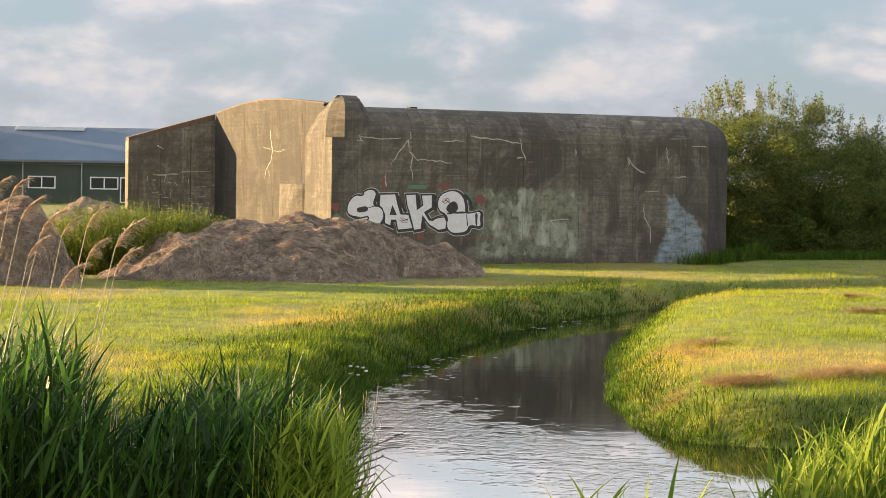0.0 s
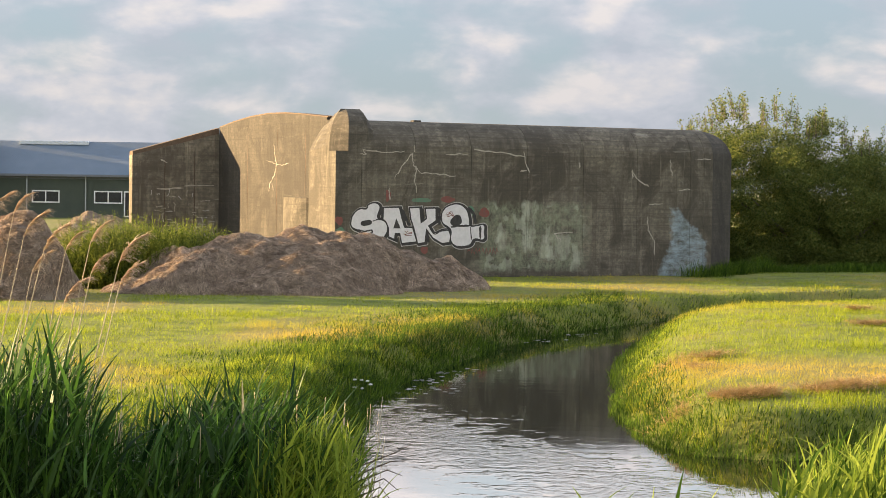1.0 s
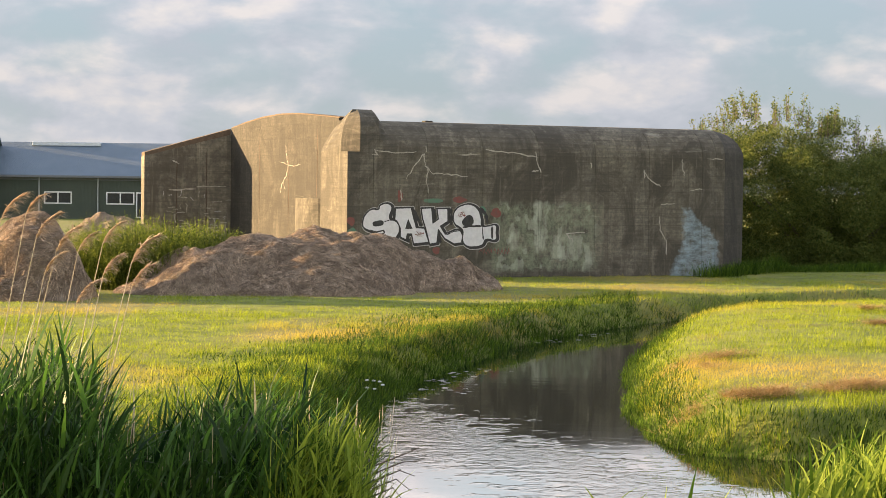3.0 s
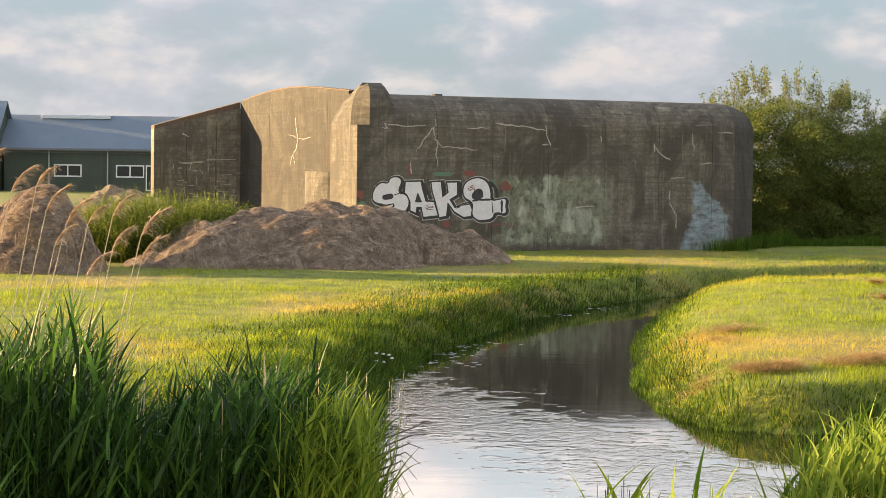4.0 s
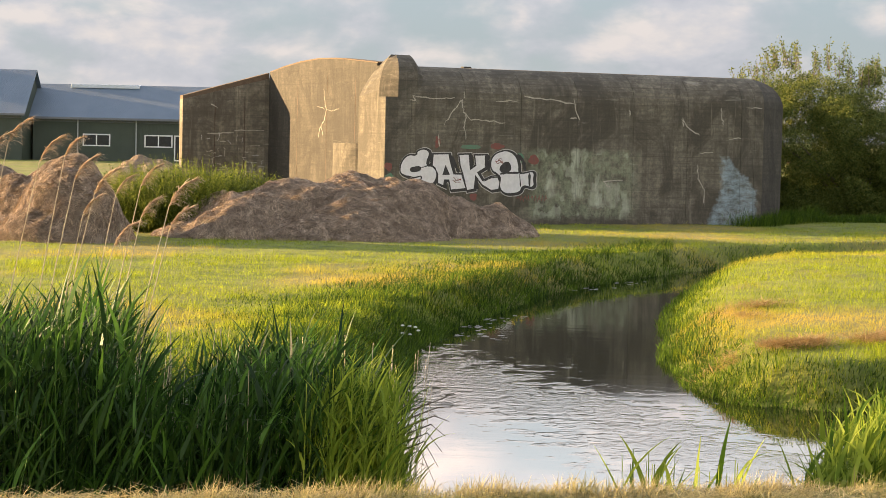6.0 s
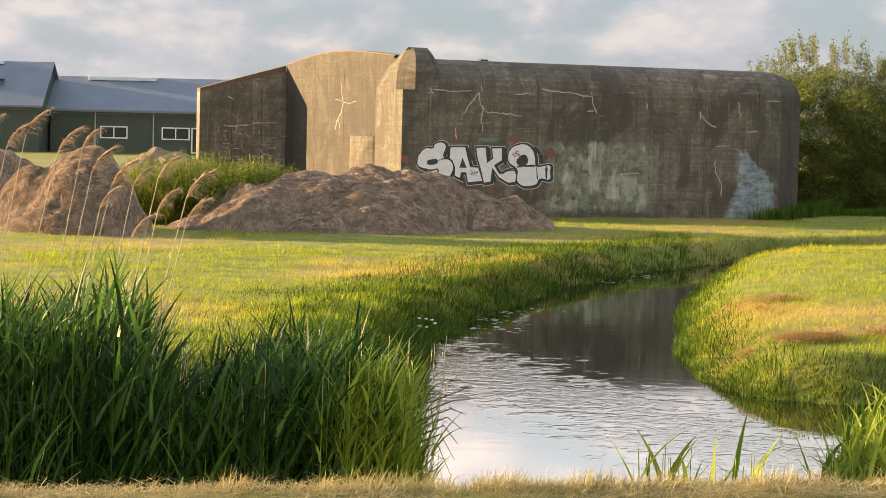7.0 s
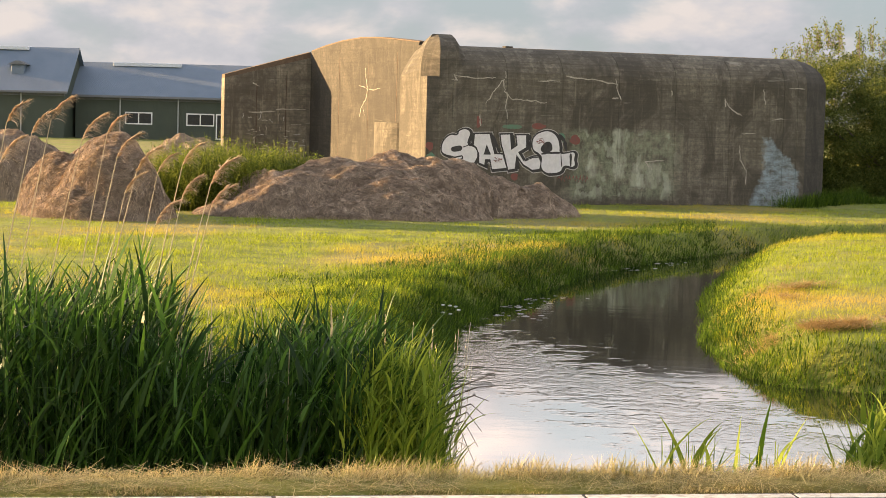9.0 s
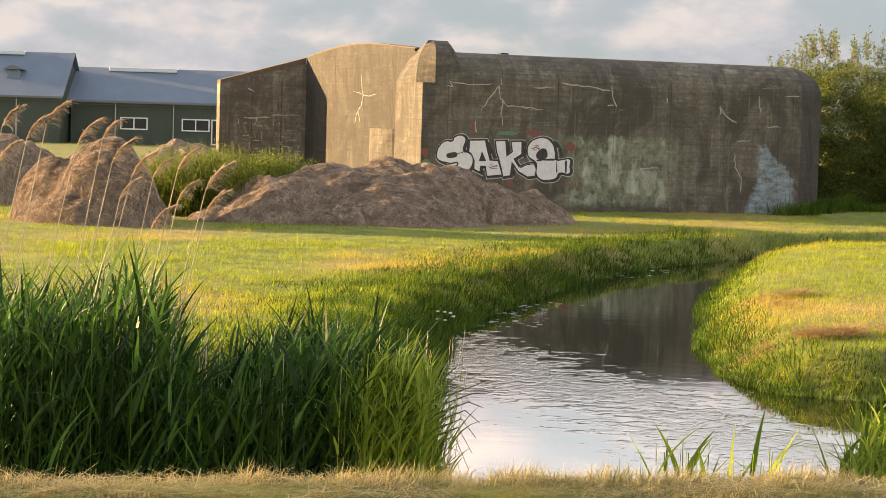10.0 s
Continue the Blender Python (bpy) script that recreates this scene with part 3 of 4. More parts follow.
def strip(points, width, jitter=0.02):
    """An uneven line of lime along points in (u, z)."""
    bm = bmesh.new()
    path = []
    for (x0, z0), (x1, z1) in zip(points, points[1:]):
        for k in range(5):
            path.append((x0 + (x1 - x0) * k / 5 + random.uniform(-jitter, jitter), z0 + (z1 - z0) * k / 5 + random.uniform(-jitter, jitter)))
    path.append(points[-1])
    prev = None
    for i, (x, z) in enumerate(path):
        x1, z1 = path[min(i + 1, len(path) - 1)]
        x0, z0 = path[max(i - 1, 0)]
        d = Vector((x1 - x0, z1 - z0)).normalized()
        w = width * random.uniform(0.35, 1.0) * (0.4 if i in (0, len(path) - 1) else 1)
        pair = [bm.verts.new((x - d.y * w * s, -0.004, z + d.x * w * s)) for s in (-0.5, 0.5)]
        if prev:
            bm.faces.new((prev[0], prev[1], pair[1], pair[0]))
        prev = pair
    bmesh.ops.recalc_face_normals(bm, faces=bm.faces)
    return bm


# outlines of the sprayed letters on the front wall: along it and up, in metres
LETTER_S = [([(1.65, 2.53), (1.22, 2.52), (1.18, 2.41), (0.91, 2.39), (0.69, 2.22), (0.59, 1.99), (0.61, 1.77), (0.83, 1.65), (1.26, 1.48), (1.71, 1.3), (1.89, 1.46), (1.98, 1.69), (1.91, 1.92), (1.74, 2.02), (1.62, 2.04)], False), ([(0.98, 1.88), (1.12, 1.96), (1.35, 1.93), (1.18, 1.83)], False)]
LETTER_A = [([(1.82, 2.44), (2.42, 2.46), (2.52, 2.09), (2.63, 1.76), (2.94, 1.75), (3.12, 1.24), (2.52, 1.18), (2.44, 1.53), (2.28, 1.53), (2.25, 1.32), (2.01, 1.42), (2.01, 1.72), (1.9, 1.95), (1.79, 2.03)], True), ([(2.31, 2.0), (2.23, 1.74), (2.44, 1.74)], True)]
LETTER_K = [([(2.8, 2.44), (3.21, 2.46), (3.27, 1.93), (3.47, 2.07), (3.41, 2.43), (3.84, 2.44), (3.85, 1.98), (3.56, 1.81), (3.75, 1.54), (4.08, 1.68), (4.37, 1.72), (4.44, 1.49), (4.39, 1.22), (4.09, 1.18), (3.72, 1.38), (3.48, 1.67), (3.43, 1.22), (3.14, 1.17), (2.98, 1.73), (2.86, 2.06)], True)]
LETTER_E = [([(4.05, 2.08), (4.13, 2.38), (4.42, 2.56), (4.76, 2.58), (5.04, 2.39), (5.16, 2.06), (5.2, 1.83), (5.45, 1.83), (5.75, 1.84), (5.76, 1.6), (5.76, 1.35), (5.34, 1.33), (5.22, 1.16), (4.91, 1.08), (4.58, 1.12), (4.42, 1.32), (4.43, 1.65), (4.3, 1.78), (4.13, 1.88)], False), ([(4.44, 1.9), (4.52, 2.1), (4.72, 2.18), (4.82, 2.06), (4.8, 1.9)], False)]
LETTERS = [LETTER_S, LETTER_A, LETTER_K, LETTER_E]
for outlines in LETTERS:
    shapes = [(p, hard) for p, hard in outlines]
    solid = shapes[:1]
    moved = [([(x + 0.05, z - 0.02) for x, z in solid[0][0]], solid[0][1])]
    wall_shape("graffiti_halo", moved, 0.08, 0.004, M["halo"], bunker)
    wall_shape("graffiti_shadow", moved, 0.052, 0.008, M["black"], bunker)
for outlines in LETTERS:
    shapes = [(p, hard) for p, hard in outlines]
    edge = wall_shape("graffiti_letter", shapes[:1], 0.026, 0.012, M["black"], bunker, label="black outline of a spray-painted letter")
    wall_shape("letter_fill", shapes, -0.026, 0.016, M["silver"], edge, label="silver-white letter fill")


# black lines inside the letters
INNER = [([(0.84, 1.67), (1.11, 1.6), (1.37, 1.66), (1.41, 1.57), (1.22, 1.51)], 0.06), ([(1.35, 1.95), (1.5, 1.99), (1.62, 2.03)], 0.05), ([(4.43, 1.77), (4.67, 1.81), (5.2, 1.82)], 0.11), ([(5.2, 1.78), (5.25, 1.33)], 0.06), ([(5.59, 1.81), (5.6, 1.35)], 0.12), ([(1.73, 2.5), (1.76, 2.27), (1.74, 2.03)], 0.12), ([(2.54, 2.4), (2.67, 2.06), (2.82, 1.8)], 0.13), ([(3.31, 2.42), (3.35, 2.17), (3.35, 1.95)], 0.11), ([(3.49, 1.64), (3.54, 1.44), (3.56, 1.22)], 0.12), ([(2.32, 1.51), (2.36, 1.22)], 0.1), ([(3.95, 2.44), (3.98, 2.18), (3.97, 1.85)], 0.14), ([(3.79, 1.51), (4.08, 1.63), (4.42, 1.67)], 0.05), ([(5.09, 2.48), (5.34, 2.23), (5.42, 1.87)], 0.16), ([(4.3, 1.75), (4.42, 1.49), (4.43, 1.25)], 0.05)]
for pts, w in INNER:
    bm = strip(pts, w, 0.004)
    bmesh.ops.translate(bm, verts=bm.verts, vec=(0, -0.016, 0))
    part("letter_line", bm, M["black"], bunker)


def blob(cx, cz, r, rz=None, n=9):
    return ([(cx + r * random.uniform(0.75, 1.15) * math.cos(a), cz + (rz or r) * random.uniform(0.75, 1.15) * math.sin(a)) for a in (math.tau * k / n for k in range(n))], False)


for spots, mat in (([(0.15, 1.98, 0.14, 0.16), (5.75, 2.3, 0.22, 0.16), (2.0, 2.85, 0.12, 0.22), (4.3, 2.75, 0.3, 0.1), (3.4, 0.95, 0.16, 0.14)], "red"),
                   ([(0.2, 1.6, 0.2, 0.14), (5.2, 2.35, 0.16, 0.2), (3.3, 2.7, 0.4, 0.08)], "green")):
    for cx, cz, r, rz in spots:
        wall_shape("paint_spot", [blob(cx, cz, r, rz)], 0, 0.003 if mat == "red" else 0.0025, M[mat], bunker)
for cx, cz, w in ((2.77, 1.53, 0.3), (4.4, 2.23, 0.28)):
    for k in range(4):
        bm = strip([(cx - w / 2 + random.uniform(-.1, .1), cz + random.uniform(-.14, .14)), (cx + random.uniform(-.1, .1), cz + random.uniform(-.14, .14)), (cx + w / 2, cz + random.uniform(-.14, .14))], 0.03)
        bmesh.ops.translate(bm, verts=bm.verts, vec=(0, -0.016, 0))
        part("paint_scrawl", bm, M["red"], bunker)
for k in range(9):
    x = 5.1 + 0.14 * k
    bm = strip([(x, 0.78 + 0.1 * random.random()), (x + 0.06, 1.02), (x + 0.1, 0.82 + 0.1 * random.random())], 0.03)
    part("paint_scrawl", bm, M["red"], bunker)

CRACKS = [[(2.91, 4.35), (2.6, 4.0), (2.23, 3.46)], [(2.91, 4.38), (2.95, 3.9), (3.27, 3.66), (4.0, 3.62), (4.6, 3.58)], [(3.05, 3.9), (3.0, 3.4), (3.07, 2.96)],
          [(7.30, 4.5), (7.4, 4.1), (7.55, 3.75)], [(7.2, 3.8), (7.45, 3.82)], [(9.6, 4.15), (9.62, 3.95)], [(11.8, 3.9), (12.1, 3.55), (12.6, 3.3)],
          [(13.5, 4.3), (13.55, 3.95), (13.62, 3.72)], [(12.55, 2.2), (12.6, 1.7), (12.85, 1.3), (12.88, 0.75)], [(1.0, 4.45), (1.15, 4.25)], [(0.92, 4.27), (1.15, 4.3)],
          [(2.0, 3.1), (2.06, 2.7)], [(5.1, 4.37), (4.2, 4.33)], [(8.9, 1.3), (8.6, 1.55), (9.4, 1.6)], [(1.0, 4.46), (1.8, 4.36), (2.6, 4.42)], [(5.3, 4.52), (6.4, 4.44), (7.4, 4.3)], [(14.6, 4.36), (15.3, 4.36)], [(2.95, 4.62), (2.97, 4.4)], [(11.85, 3.95), (11.88, 3.6)], [(13.9, 3.2), (14.4, 3.22)], [(12.6, 2.66), (13.2, 2.68)]]
for pts in CRACKS:
    part("lime_streak", strip(pts, 0.055, 0.03), M["lime"], bunker, "pale lime streak from a crack")
# a streak on the sunlit side wall
for pts, w in (([(7.55, 4.75), (7.4, 4.2), (7.25, 3.95), (7.45, 3.55), (7.9, 3.25), (8.05, 2.9)], 0.045), ([(7.25, 3.95), (6.5, 3.92), (5.9, 4.0)], 0.02), ([(7.3, 3.98), (8.3, 4.1)], 0.02), ([(7.7, 3.3), (7.55, 2.95)], 0.035)):
    bm = strip(pts, w, 0.03)
    bmesh.ops.rotate(bm, verts=bm.verts, cent=(0, 0, 0), matrix=Matrix.Rotation(math.pi / 2, 3, "Z"))
    for w in bm.verts:
        w.co.x = 0.592
    part("lime_streak", bm, M["lime"], bunker, "pale lime streak on the side wall")

# dark pour joints on the side wall and the wing
for v in (4.3, 7.2, 10.4):
    bm = strip([(v, 5.3), (v + 0.02, 3.0), (v, 0.4)], 0.05, 0.012)
    bmesh.ops.rotate(bm, verts=bm.verts, cent=(0, 0, 0), matrix=Matrix.Rotation(math.pi / 2, 3, "Z"))
    for w in bm.verts:
        w.co.x = 0.593
    part("pour_joint", bm, M["twig"], bunker)
for x in (-1.7, -0.45):
    bm = strip([(x, 4.6 + 0.2 * x), (x, 2.6), (x, 0.4)], 0.05, 0.012)
    bmesh.ops.translate(bm, verts=bm.verts, vec=(0, DEEP - 0.0195, 0))
    part("pour_joint", bm, M["twig"], bunker)

# old scrawls and a pale ledge line on the wing wall
for k in range(64):
    cx, cz = random.uniform(-2.3, 0.4), random.uniform(0.7, 2.75)
    a = random.choice([0.0, 0.0, math.pi / 2, random.uniform(0, 3)])
    ln = random.uniform(0.08, 0.32)
    bm = strip([(cx, cz), (cx + ln * math.cos(a), cz + ln * math.sin(a)), (cx + ln * math.cos(a) + random.uniform(-.1, .1), cz + ln * math.sin(a) * 1.3)], 0.035)
    bmesh.ops.translate(bm, verts=bm.verts, vec=(0, DEEP - 0.021, 0))
    part("paint_scrawl", bm, M["lime"] if k % 3 else M["halo"], bunker)
for pts in ([(-2.0, 2.95), (-0.9, 3.0)], [(-0.85, 3.1), (0.4, 3.12)], [(-1.9, 4.15), (-1.6, 4.0)]):
    bm = strip(pts, 0.07)
    bmesh.ops.translate(bm, verts=bm.verts, vec=(0, DEEP - 0.021, 0))
    part("lime_streak", bm, M["lime"], bunker)

# ---- barns ----
def barn(x0, x1, y_front, y_ridge, eave, ridge, windows, pipes, name_label):
    b = tagged(new("barn"), name_label, "barn", "barns beyond the meadow")
    b.location = (x0, y_front, MEADOW)
    w, d = x1 - x0, y_ridge - y_front
    e, r = eave - MEADOW, ridge - MEADOW
    prof = [(0, -0.3), (0, e), (d, r - 0.1), (2 * d, e), (2 * d, -0.3)]
    part("wall", prism(prof, 0, w, 0), M["cladding"], b)
    t = 0.12
    for s in (1, -1):
        f = (lambda y: y) if s == 1 else (lambda y: 2 * d - y)
        k = (r - e) / d
        prof = [(f(-0.4), e - 0.4 * k + 0.02), (f(d), r + 0.02), (f(d), r + 0.02 + t), (f(-0.4), e - 0.4 * k + 0.02 + t)]
        part("roof_side", prism(prof, -0.35, w + 0.35, 0), M["roofing"], b)
    part("gutter", box((-0.35, -0.56, e - 0.42), (w + 0.35, -0.41, e - 0.2), 0.03), M["gutter"], b)
    part("fascia", box((0.0, -0.06, e - 0.62), (w, -0.003, e - 0.42)), M["gutter"], b)
    for a, c, lo, hi in windows:
        wx = a - x0
        win = part("window", box((wx, -0.05, lo - MEADOW), (wx + c, -0.003, hi - MEADOW)), M["glass"], b, "dark window with a white frame")
        h0, h1 = lo - MEADOW, hi - MEADOW
        for lo3, hi3 in (((wx - 0.05, -0.1, h0 - 0.05), (wx + c + 0.05, -0.045, h0 + 0.06)), ((wx - 0.05, -0.1, h1 - 0.06), (wx + c + 0.05, -0.045, h1 + 0.05)),
                         ((wx - 0.05, -0.1, h0 + 0.06), (wx + 0.06, -0.045, h1 - 0.06)), ((wx + c - 0.06, -0.1, h0 + 0.06), (wx + c + 0.05, -0.045, h1 - 0.06)),
                         ((wx + c / 2 - 0.05, -0.1, h0 + 0.06), (wx + c / 2 + 0.05, -0.045, h1 - 0.06))):
            part("window_frame", box(lo3, hi3), M["frame"], win)
    for a in pipes:
        part("downpipe", tube([(a - x0, -0.12, 0.0), (a - x0, -0.12, e - 0.4)], [0.06, 0.06]), M["pipe"], b)
    return b


near_barn = barn(-41.9, -6, 180, 183.4, 2.62, 5.32, [(-37.3, 2.4, -0.1, 0.92), (-31.7, 2.45, -0.11, 0.92), (-29.0, 1.0, -1.3, 0.92), (-25.6, 2.45, -0.1, 0.92)], [-36.9 - 0.9, -32.5], "long green steel barn with a grey-blue roof")
part("ridge_light", box((2.8, 2.85, 6.62), (9.1, 4.0, 6.98), 0.05), M["skylight"], near_barn, "pale glazed ridge light")
left_barn = barn(-75, -42.2, 177, 181.2, 2.85, 6.5, [(-52, 2.4, -0.1, 0.92)], [-46.1, -55], "taller green steel barn with a grey-blue roof")
part("ridge_light", box((16.0, 3.65, 7.83), (28.6, 4.8, 8.16), 0.05), M["skylight"], left_barn, "pale glazed ridge light")
vent = part("roof_vent", box((27.6, 1.3, 5.6), (28.8, 2.5, 6.45), 0.05), M["roofing"], left_barn)
part("vent_cap", prism([(27.3, 6.45), (29.1, 6.45), (28.4, 6.8), (28.0, 6.8)], 1.1, 2.7, 1), M["gutter"], vent)

# ---- straw heaps ----
def heap(label, cx, cy, turn_deg, lobes, half_x, half_y, strands, seed, blunt=0.62, lumps=1.0, swirl=0.75, name="straw_heap", cat="straw heap"):
    """lobes: (x, y, height, rx, ry) along the heap."""
    rng = np.random.RandomState(seed)
    x, y = np.meshgrid(np.linspace(-half_x, half_x, 150), np.linspace(-half_y, half_y, 90))

    def high(x, y):
        h = np.zeros(np.shape(x))
        for lx, ly, lh, rx, ry in lobes:
            q = ((x - lx) / rx) ** 2 + ((y - ly) / ry) ** 2
            h = np.maximum(h, lh * np.clip(1 - q, 0, 1) ** blunt) + 0.12 * lh * np.exp(-2 * q)
        rough = lumps * (fbm(x * 0.62 + seed, y * 0.62, seed, 2) - 0.5) + 0.36 * (fbm(x * 2.2 + seed, y * 2.2, seed + 5, 3) - 0.5)
        return np.where(h > 0, h + rough * smooth(h / 0.6), 0) - 0.12

    z = high(x, y)
    idx = np.arange(x.size).reshape(x.shape)
    q = np.stack([idx[:-1, :-1], idx[:-1, 1:], idx[1:, 1:], idx[1:, :-1]], -1).reshape(-1, 4)
    q = q[(z.ravel()[q] > -0.119).any(1)]
    ob = tagged(new(name), label, cat, "straw heaps before the bunker")
    ob.matrix_world = Matrix.Translation((cx, cy, MEADOW)) @ Matrix.Rotation(radians(turn_deg), 4, "Z")
    me = soup("heap_body", np.stack([x, y, z], -1).reshape(-1, 3), q, M["straw_body"], 4)
    me.polygons.foreach_set("use_smooth", np.ones(len(q), bool))
    child("heap_body", me, ob)
    px, py = rng.uniform(-half_x, half_x, strands * 2), rng.uniform(-half_y, half_y, strands * 2)
    pz = high(px, py)
    keep = np.flatnonzero(pz > -0.02)[:strands]
    px, py, pz = px[keep], py[keep], pz[keep]
    gxx, gyy = high(px + 0.1, py) - high(px - 0.1, py), high(px, py + 0.1) - high(px, py - 0.1)
    a = np.arctan2(gyy, gxx) + math.pi / 2 + rng.normal(0, swirl, len(px)) + math.pi * rng.randint(0, 2, len(px))
    ln = rng.uniform(0.06, 0.22, len(px))
    qx, qy = px + np.cos(a) * ln, py + np.sin(a) * ln
    qz = np.maximum(high(qx, qy), -0.1) + rng.uniform(-0.02, 0.03, len(px))
    pz = pz + rng.uniform(-0.01, 0.035, len(px))
    w = rng.uniform(0.0025, 0.0065, len(px))
    side = np.stack([-np.sin(a), np.cos(a), rng.uniform(-0.8, 0.8, len(px))], 1) * w[:, None]
    p, q2 = np.stack([px, py, pz], 1), np.stack([qx, qy, qz], 1)
    verts = np.stack([p - side, p + side, q2 + side, q2 - side], 1).reshape(-1, 3)
    faces = np.arange(len(verts)).reshape(-1, 4)
    tagged(child("loose_straw", soup("loose_straw", verts, faces, M["straw"], 4), ob), kind="stuff")
    return ob


heap("broad heap of pale dry straw on the grass", -4.0, 60.6, 24, [(0.5, 0.5, 1.72, 3.0, 2.7), (-2.7, 0.6, 1.62, 3.0, 2.5), (3.1, 0.2, 0.95, 2.8, 2.1), (-4.4, -0.2, 0.85, 2.2, 2.2), (-0.8, -1.6, 1.0, 3.0, 2.0)], 7.6, 4.6, 190000, 3)
heap("steep heap of dry straw catching the sun", -12.2, 55.6, 38, [(0.25, 0, 1.95, 1.4, 2.6), (-0.35, -0.8, 1.75, 1.3, 2.1), (-0.6, 0.8, 1.6, 1.3, 2.2), (-0.9, -0.6, 0.9, 1.4, 2.4), (0.9, 0, 1.1, 1.2, 1.8)], 3.2, 4.0, 110000, 7, 0.6, 0.7, 0.3)
heap("grey-brown heap of old straw", -17.2, 64.5, 5, [(0, 0, 2.1, 2.8, 2.8), (-2.8, 0.4, 1.9, 2.8, 2.6)], 6.6, 3.8, 60000, 9, 0.55, 1.2)
heap("low pale mound of straw and soil behind the weeds", -12.9, 74.5, 10, [(0, 0, 1.9, 2.6, 2.2), (-2.2, 0, 1.3, 2.0, 1.8)], 5.0, 3.0, 9000, 12)

# ---- leafy plants ----
def leaf_cloud(centres, radii, count, size, seed, squash=0.8):
    """Small two-sided leaves scattered in clumps, denser towards each clump's skin."""
    rng = np.random.RandomState(seed)
    pick = rng.choice(len(centres), count, p=radii ** 2 / (radii ** 2).sum())
    d = rng.normal(size=(count, 3))
    d /= np.linalg.norm(d, axis=1)[:, None]
    r = radii[pick] * rng.uniform(0.15, 1.0, count) ** 0.45
    p = centres[pick] + d * r[:, None] * np.array([1, 1, squash])
    a = rng.normal(size=(count, 3))
    a /= np.linalg.norm(a, axis=1)[:, None]
    b = np.cross(a, rng.normal(size=(count, 3)))
    b /= np.linalg.norm(b, axis=1)[:, None]
    ln = size * rng.uniform(0.6, 1.4, count)[:, None]
    verts = np.stack([p - a * ln, p + b * ln * 0.34, p + a * ln, p - b * ln * 0.34], 1).reshape(-1, 3)
    return verts, np.arange(len(verts)).reshape(-1, 4)


def shrub(name, label, at, spread_x, spread_y, height, clumps, leaves, size, mat, seed, profile, limbs=14, group="", sprigs=0, puff=1.0):
    """profile(k): height share of the crown at k from -1 (one side) to 1."""
    rng = np.random.RandomState(seed)
    ob = tagged(new(name), label, name.replace("_", " "), group)
    ob.location = at
    cs, rs = [], []
    for _ in range(clumps):
        k, m = rng.uniform(-1, 1), rng.uniform(-1, 1)
        top = height * profile(k) * (1 - 0.35 * m * m)
        z = top * (rng.uniform(0.06, 1.0) ** 0.75 if rng.uniform() < 0.75 else rng.uniform(0.03, 0.25))
        rr = rng.uniform(0.35, 0.8) * puff
        cs.append((k * spread_x * (0.8 + 0.2 * math.sin(math.pi * min(z / height, 1))), m * spread_y, max(z - rr * 0.5, rr * 0.6)))
        rs.append(rr)
    cs, rs = np.array(cs), np.array(rs)
    for i in range(limbs):
        c = cs[rng.randint(len(cs))]
        foot = (rng.uniform(-0.35, 0.35) * spread_x, rng.uniform(-0.3, 0.3) * spread_y, -0.2)
        bm = tube([foot, (foot[0] * 0.7 + c[0] * 0.3, foot[1] * 0.7 + c[1] * 0.3, c[2] * 0.45), tuple(c)], [0.02 * height, 0.012 * height, 0.003 * height], 5)
        part("stem", bm, M["bark"], ob)
    sets = [leaf_cloud(cs, rs, leaves, size, seed + 1)]
    if sprigs:
        pts = []
        tw = bmesh.new()
        for _ in range(sprigs):
            k = rng.uniform(-1, 1)
            top = height * profile(k)
            x0, y0 = k * spread_x, rng.uniform(-0.5, 0.5) * spread_y
            ln = rng.uniform(0.4, 1.2)
            lean = rng.uniform(-0.25, 0.25) + 0.25 * k
            a, b = (x0, y0, top - 0.7), (x0 + lean * ln, y0, top - 0.35 + ln * 0.75)
            tube([a, b], [0.018, 0.006], 4, tw)
            for s in np.linspace(0, 1, 12):
                pts.append([a[i] + (b[i] - a[i]) * s for i in range(3)])
        tagged(part("twigs", tw, M["bark"], ob), kind="stuff")
        sets.append(leaf_cloud(np.array(pts), np.full(len(pts), 0.17), sprigs * 75, size, seed + 2, 1.0))
    v, f = joined(sets)
    tagged(child("crown", soup("crown", v, f, mat, 4), ob), kind="stuff")
    return ob


